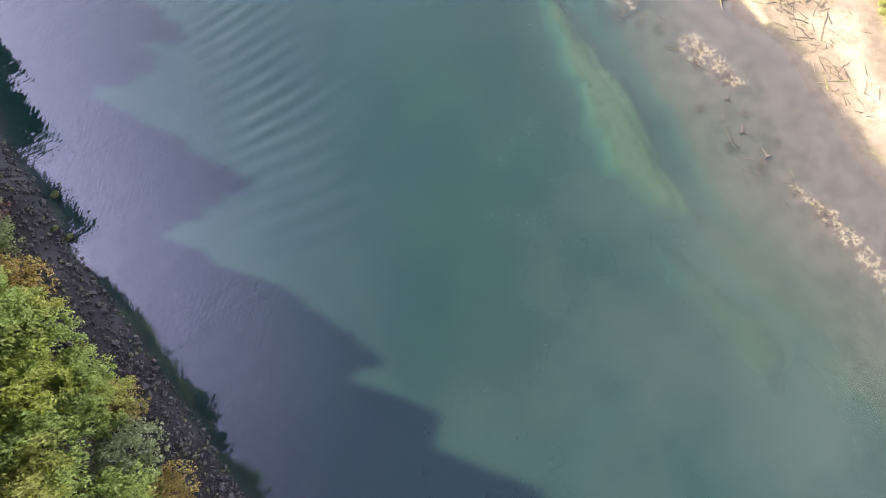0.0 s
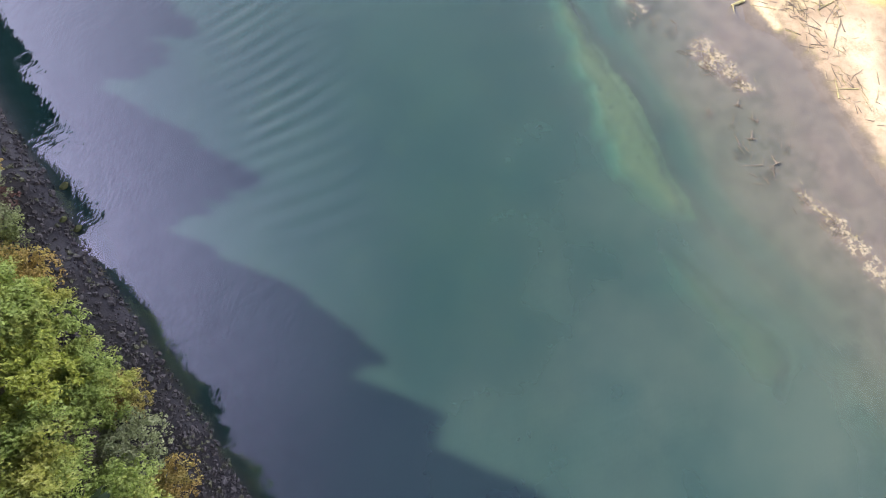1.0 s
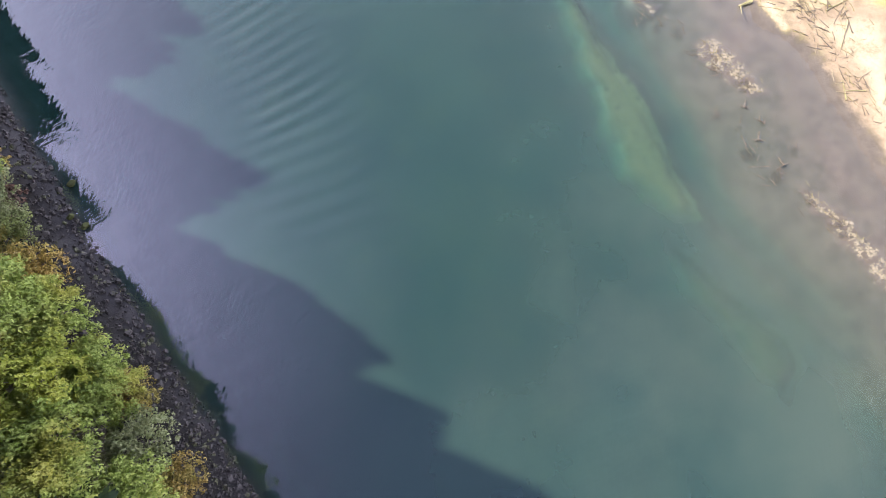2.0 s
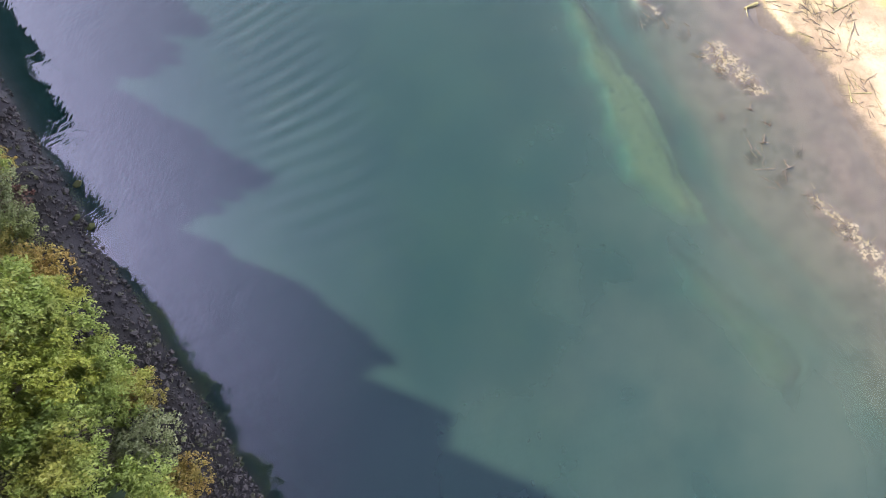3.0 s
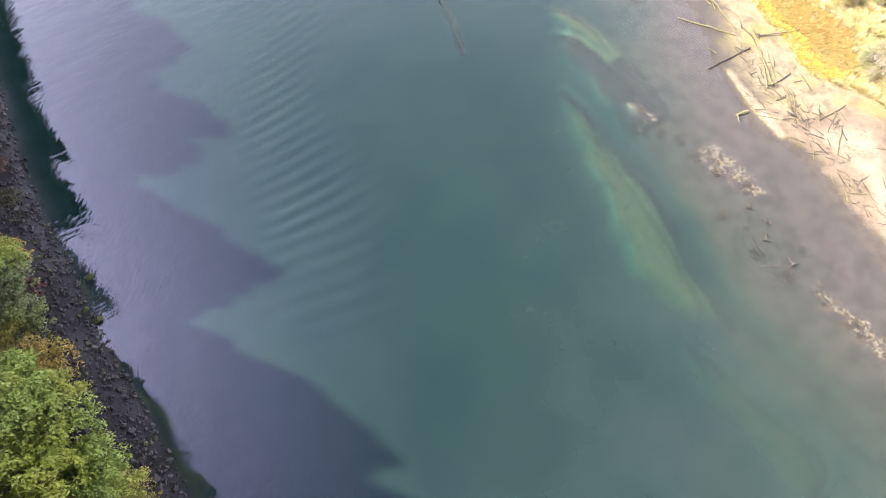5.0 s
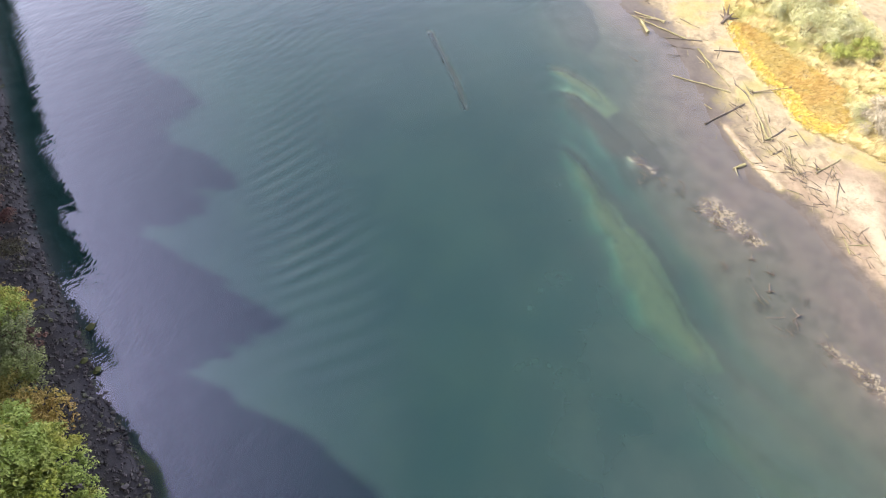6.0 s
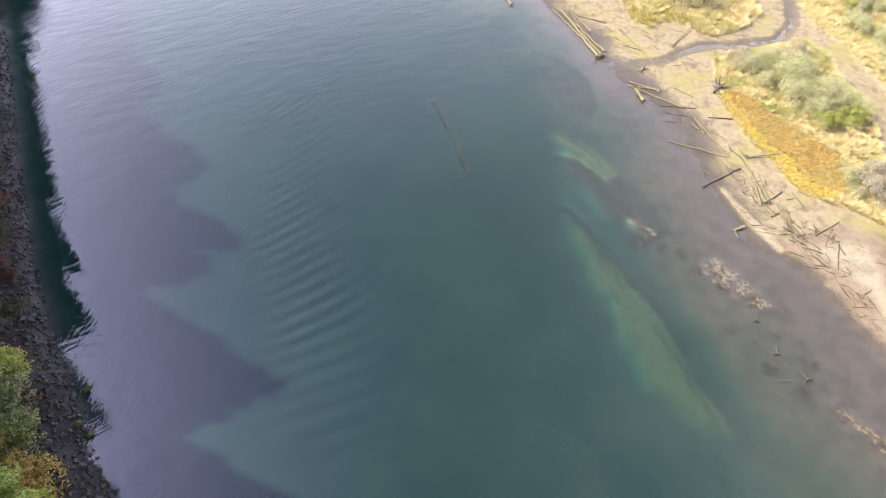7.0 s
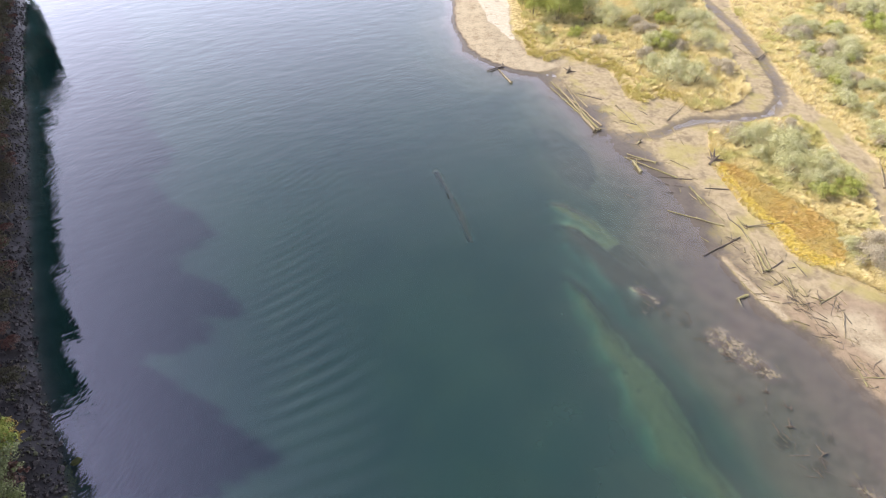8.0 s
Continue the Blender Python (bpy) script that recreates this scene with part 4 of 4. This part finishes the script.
# ---------------------------------------------------------------- driftwood
LOGS = [  # from, to, thickness, material, roots, what it is
    ((37.4, 113.1), (30.9, 134.4), 0.75, M_DRIFT, 7, "long weathered driftwood trunk with its root plate on mud"),
    ((38.4, 113.6), (29.6, 136.0), 0.6, M_MOSSY, 5, "long yellowish driftwood trunk beside another on mud"),
    ((39.2, 115.5), (31.5, 132.0), 0.55, M_DRIFT, 0, "weathered driftwood trunk in a heap of logs"),
    ((36.6, 117.0), (29.0, 133.5), 0.5, M_MOSSY, 0, "mossy driftwood trunk in a heap of logs"),
    ((41.5, 127.0), (35.0, 130.5), 0.35, M_WET, 0, "dark wet branch behind a heap of logs"),
    ((37.2, 123.5), (33.7, 133), 0.45, M_DRIFT, 0, "short weathered driftwood trunk at the mud edge"),
    ((36.0, 119.5), (32.5, 138.5), 0.4, M_DRIFT, 0, "slim driftwood trunk in a heap of logs"),
    ((18.8, 135.7), (15.9, 143), 0.55, M_DRIFT, 5, "driftwood log with roots at the sand beach"),
    ((17.2, 144.2), (12.6, 142.1), 0.7, M_WET, 6, "dark wet stump on the beach edge"),
    ((44.6, 124.1), (50.1, 109.3), 0.4, M_DRIFT, 0, "slim pale driftwood pole on the mud flat"),
    ((56.3, 114.5), (56.8, 107.2), 0.35, M_DRIFT, 0, "pale driftwood pole across the creek mouth"),
    ((65.3, 116.8), (64.1, 109.8), 0.3, M_DRIFT, 0, "thin bleached pole beside the marsh edge"),
    ((48.5, 100.7), (42.8, 104.2), 0.5, M_MOSSY, 4, "short mossy yellow log on wet mud"),
    ((47.4, 101.4), (42.7, 102.9), 0.4, M_DRIFT, 0, "short weathered log beside a mossy one"),
    ((52, 95.3), (42, 103.1), 0.45, M_MOSSY, 0, "long mossy driftwood trunk on grey mud"),
    ((55, 94.7), (47.8, 96), 0.35, M_WET, 0, "dark wet branch on grey mud"),
    ((53.6, 92.4), (57.4, 81.5), 0.45, M_MOSSY, 0, "long mossy trunk pointing up the shore"),
    ((57, 80.2), (46.9, 85), 0.45, M_MOSSY, 0, "long mossy trunk reaching into shallow water"),
    ((61.8, 91.2), (56.8, 91.8), 0.4, M_WET, 0, "short dark log against the sedge bank"),
    ((61.2, 79.8), (68.8, 80.4), 0.4, M_DRIFT, 4, "weathered log lying into the orange sedge"),
    ((50.2, 72.2), (59, 77), 0.45, M_WET, 0, "dark wet log crossing the mud trough"),
    ((60.8, 68.1), (60.4, 77.7), 0.5, M_MOSSY, 5, "mossy trunk in a bundle of driftwood"),
    ((59.7, 67.4), (60.9, 76.2), 0.4, M_DRIFT, 0, "weathered trunk in a bundle of driftwood"),
    ((61.7, 68.6), (62.0, 76.0), 0.35, M_MOSSY, 0, "slim trunk in a bundle of driftwood"),
    ((64.7, 70.6), (61, 68.1), 0.35, M_WET, 0, "dark branch beside the driftwood bundle"),
    ((44.4, 97.4), (43.5, 101.4), 1.0, M_MOSSY, 0, "thick mossy yellow stump lying on wet mud"),
    ((55.0, 62.4), (52.8, 61.6), 0.75, M_MOSSY, 0, "mossy yellow stump on the sand spit"),
    ((86, 154.9), (89.4, 146.6), 0.4, M_DRIFT, 0, "pale pole lying across the creek"),
    ((89.4, 146.6), (93.7, 150.4), 0.5, M_WET, 4, "dark forked snag in the creek"),
    ((95.2, 91), (99, 100.7), 0.5, M_DRIFT, 4, "weathered log on the marsh edge"),
    ((55.6, 117), (63.1, 125.7), 0.35, M_DRIFT, 0, "slim log across the mud by the creek"),
    ((52, 101.7), (55.5, 98.6), 0.25, M_DRIFT, 0, "short pale stick on the mud flat"),
    ((66.8, 60.1), (72.4, 63.2), 0.35, M_MOSSY, 0, "slim mossy log on pale sand"),
    ((69.9, 58.2), (67.8, 52.9), 0.35, M_DRIFT, 0, "weathered log on pale sand"),
    ((70.4, 61.5), (67.5, 57.5), 0.25, M_WET, 0, "dark stick on pale sand"),
    ((62.8, 67.4), (62.9, 62.7), 0.35, M_DRIFT, 0, "short weathered log on drying mud"),
    ((64.0, 66.4), (63.4, 62.2), 0.3, M_MOSSY, 0, "short mossy log on drying mud"),
    ((60.7, 64.7), (62.5, 65.3), 0.3, M_WET, 0, "short dark log on drying mud"),
    ((61.8, 101.0), (60.2, 99.6), 1.25, M_WET, 8, "dark root plate of a stump on mud"),
    ((35.4, 141.6), (34.4, 140.2), 0.8, M_WET, 7, "dark root plate beside the beach"),
    ((46.8, 108.6), (45.9, 107.6), 0.6, M_DRIFT, 6, "small pale stump with roots on mud"),
    ((50.8, 43.2), (51.2, 44.4), 0.26, M_WET, 9, "dark snag standing in shallow muddy water"),
    ((52.0, 37.4), (52.4, 38.9), 0.26, M_WET, 10, "dark branching snag in shallow muddy water"),
    ((55.2, 33.2), (54.6, 34.6), 0.26, M_WET, 9, "dark snag lying in shallow muddy water"),
    ((53.0, 33.1), (49.6, 33.0), 0.16, M_WET, 0, "dark stick lying in shallow water"),
]
for i, (a, b, thick, material, roots, label) in enumerate(LOGS):
    log(a, b, thick, material, label, 100 + i, stubs=2 if (Vector(a) - Vector(b)).length > 4 else 1, roots=roots)
drift = np.random.default_rng(71)
for i in range(64):
    x, y, wide = ((62, 66, 4), (67, 57, 4), (58, 80, 4), (46, 104, 4), (36, 124, 3), (68, 46, 3.5), (54, 92, 4), (49, 115, 5))[i % 8]
    x, y, a = x + wide * drift.normal(), y + wide * drift.normal(), 2.1 + 0.8 * drift.normal()
    ln = 1.2 + 3.2 * drift.random() ** 1.5
    if height(x, y) > 0.02:
        log((x, y), (x + math.cos(a) * ln, y + math.sin(a) * ln), 0.14 + 0.16 * drift.random(), (M_DRIFT, M_WET, M_MOSSY)[i % 3],
            ("short bleached driftwood branch on drying mud", "short dark wet branch on drying mud", "short mossy driftwood branch on drying mud")[i % 3], 700 + i, stubs=1, name="driftwood_branch")
log((-1.4, 98.5), (5.2, 77.2), 1.3, M_SUNK, "dark waterlogged trunk with broken limbs under the river", 190, stubs=0, roots=0, lift=(-0.62, -0.55), name="sunken_log")

# ---------------------------------------------------------------- loose sticks, grass and stones (many small pieces)
def debris(name, spots, material, label, seed, size=1.0):
    """Short sticks strewn round places (x, y, spread, how many)."""
    r = np.random.default_rng(seed)
    pieces = []
    at = np.concatenate([r.normal(size=(n, 2)) * spread + (x, y) for x, y, spread, n in spots])
    for (px, py), z in zip(at, np.maximum(ground_at(at[:, 0], at[:, 1])[0], -0.02) + 0.05):
        a, k = r.normal() * 0.8 + 2.2, r.random() ** 4
        ln, w = size * (0.25 + 2.6 * k), size * (0.018 + 0.06 * k)
        end = (px + math.cos(a) * ln, py + math.sin(a) * ln, z + 0.25 * r.random() * ln)
        pieces.append(tube(bent(r, (px, py, z), end, 2, 0.08), (w, w * 0.85, w * 0.45), 4))
    return tagged(new(name, mesh_of(name, *gather(pieces), material)), label, "driftwood", kind="stuff")


debris("litter", [(46.5, 54, 0.8, 22), (48.8, 51.5, 0.9, 24), (51.2, 49, 0.9, 24), (53.5, 46.5, 0.7, 16), (36.5, 63.4, 0.8, 14), (59, 27.5, 1.0, 26), (62, 24.5, 1.0, 36), (65, 20.5, 1.0, 36), (67.5, 14.5, 1.0, 30)], M_STRAWY, "pale twigs and reed litter on low mud bars", 303, 0.5)
debris("weed_twigs", [(x, y, r * 0.6, int(26 * r)) for x, y, r in WEED_SPOTS], M_WET, "dark twigs and weed caught on the shallow mud", 304, 0.7)
debris("pale_sticks", [(62, 66, 3.0, 40), (67, 59, 2.5, 40), (60, 73, 3, 25), (66.8, 53, 1.2, 25), (68.5, 48, 1.2, 25), (71, 43, 1.4, 25), (57, 86, 5, 20), (45, 120, 6, 25), (35, 128, 3, 30), (72, 54, 3, 20)], M_DRIFT, "strewn pale sticks and broken branches on mud and sand", 301)
debris("dark_sticks", [(60, 66, 2.4, 70), (63.5, 61, 2.0, 60), (59, 71, 2, 40), (56.5, 76, 2.2, 30), (65.5, 57, 2, 50), (67.2, 52, 1.2, 30), (69.3, 46.5, 1.2, 30), (72, 41, 1.4, 20), (64, 62, 2.0, 30), (47, 88, 4, 14), (40, 117, 4, 20)], M_WET, "strewn dark wet sticks along the wrack line", 302)


def tufts(name, area, density, material, label, seed, box, tall=0.85, keep=None, lean=(0.2, -0.15), gaps=-0.28):
    """Grass tufts of bent blades, spread over an area of the marsh."""
    r = np.random.default_rng(seed)
    x0, y0, x1, y1 = box
    n = int((x1 - x0) * (y1 - y0) * density)
    px, py = x0 + (x1 - x0) * r.random(n), y0 + (y1 - y0) * r.random(n)
    ok = within(px, py, area) > -0.1
    if keep is not None:
        ok &= keep(px, py)
    px, py = px[ok], py[ok]
    pz = ground_at(px, py)[0]
    clump = rough(px, py, 1.5, 2, seed)
    thick_here = clump > gaps
    px, py, pz, clump = px[thick_here], py[thick_here], pz[thick_here], clump[thick_here]
    wave = np.maximum(0.75 + 0.9 * clump, 0.45)
    blades = 5
    co = []
    for _ in range(blades):
        a = r.random(len(px)) * 6.283
        bx, by = px + 0.26 * np.cos(a), py + 0.26 * np.sin(a)
        h = tall * wave * (0.6 + 0.6 * r.random(len(px)))
        tx, ty = bx + h * (lean[0] + 0.5 * np.cos(a)), by + h * (lean[1] + 0.5 * np.sin(a))
        w = 0.032 + 0.03 * r.random(len(px))
        sx, sy = -np.sin(a) * w, np.cos(a) * w
        co.append(np.stack([np.stack([bx - sx, by - sy, pz - 0.05], -1), np.stack([bx + sx, by + sy, pz - 0.05], -1),
                            np.stack([tx + sx * 0.4, ty + sy * 0.4, pz + h], -1), np.stack([tx - sx * 0.4, ty - sy * 0.4, pz + h * 0.95], -1)], 1))
    co = np.concatenate(co, 0).reshape(-1, 3)
    return tagged(new(name, mesh_of(name, co, np.arange(len(co)).reshape(-1, 4), material)), label, "grass", kind="stuff")


def in_orange(px, py):
    return within(px, py, ORANGE) + 1.2 * rough(px, py, 4, 3, 95) > 0


def rim(px, py):
    return within(px, py, ISLAND) < 1.7 + 0.10 * np.maximum(88 - py, 0) + 1.2 * rough(px, py, 4, 3, 96)


tufts("straw_grass", ISLAND, 17, M_STRAW, "dry straw-coloured marsh grass", 401, (60, 47, 92, 119), keep=lambda x, y: ~in_orange(x, y))
tufts("orange_sedge", ISLAND, 24, M_SEDGE, "orange-brown flattened sedge", 402, (60, 66, 80, 102), 0.4, keep=lambda x, y: in_orange(x, y) & ~rim(x, y), lean=(0.6, -0.5), gaps=-0.7)
tufts("yellow_sedge", ISLAND, 20, M_RIM, "bright yellow sedge along the island's edge", 403, (60, 66, 80, 102), 0.4, keep=lambda x, y: in_orange(x, y) & rim(x, y), lean=(0.5, -0.4), gaps=-0.7)
tufts("straw_grass", POINT, 11, M_STRAW, "dry straw-coloured grass on the marsh point", 404, (20, 119, 92, 200), keep=lambda x, y: (within(x, y, POINT) > 3.2 + rough(x, y, 5, 2, 97)) | (x > 62))
tufts("olive_sedge", POINT, 14, M_OLIVE, "olive-yellow sedge along the edge of the marsh point", 405, (20, 119, 92, 165), 0.45, keep=lambda x, y: (within(x, y, POINT) < 3.2 + rough(x, y, 5, 2, 97)) & (x < 64), lean=(0.5, -0.3))
tufts("straw_grass", MARSH, 6.5, M_STRAW, "dry straw-coloured grass beyond the creek", 406, (90, 60, 150, 195))

STONES = [hull_stone(500 + i) for i in range(8)]


def stone_field(seed, n, small, large, y0, y1, crowd=1.0):
    r = np.random.default_rng(seed)
    out = []
    for _ in range(n):
        y = y0 + (y1 - y0) * r.random() ** crowd
        x, y = west_point(y, -0.8 + 9.3 * r.random())
        s = small + (large - small) * r.random() ** 2.5
        out.append((x, y, s, r.random(3) * 360, int(r.integers(0, 8))))
    return out


def joined_stones(seed, n, small, large, y0, y1, crowd=1.0):
    co, fa, base = [], [], 0
    spots = stone_field(seed, n, small, large, y0, y1, crowd)
    zs = ground_at(np.array([s[0] for s in spots]), np.array([s[1] for s in spots]))[0]
    shapes = []
    for me in STONES:
        v = np.empty(len(me.vertices) * 3)
        me.vertices.foreach_get("co", v)
        f = np.array([tuple(p.vertices) for p in me.polygons])
        shapes.append((v.reshape(-1, 3), f))
    for (x, y, s, turn, k), z in zip(spots, zs):
        v, f = shapes[k]
        m = np.array(Euler([radians(a) for a in turn]).to_matrix())
        co.append(v @ m.T * s + (x, y, z + 0.12 * s))
        fa.append(f + base)
        base += len(v)
    return mesh_of("rock_bank", np.concatenate(co), np.concatenate(fa), M_STONE)


bank = tagged(new("rock_bank", joined_stones(601, 8200, 0.3, 0.95, -16, 190, 1.8)), "dark wet stones of the rocky river bank", "rocks", kind="structure")
for x, y, s, turn, k in stone_field(602, 300, 0.7, 1.5, -14, 72):
    ob = new("boulder", STONES[k])
    ob.parent = bank
    ob.matrix_world = pose(x, y, height(x, y) + 0.1 * s, *turn) @ Matrix.Diagonal((s, s, s, 1))

M_MOSS = leaf_material("mossy_stone", (0.05, 0.055, 0.018), (0.10, 0.11, 0.035), (0.07, 0.08, 0.025), 0.9)
for x, y, size in ((-50.4, 26.2, 1.5), (-52.6, 27.6, 1.3), (-53.4, 33.0, 1.6)):
    me = hull_stone(int(900 + x * 7), 26)
    me.materials[0] = M_MOSS
    ob = tagged(new("mossy_boulder", me), "green moss-covered boulder at the water's edge", "boulder", "mossy boulders")
    ob.matrix_world = pose(x, y, max(height(x, y), -0.25) + 0.3, 8, -6, 40) @ Matrix.Diagonal((size, size * 0.8, size * 0.9, 1))
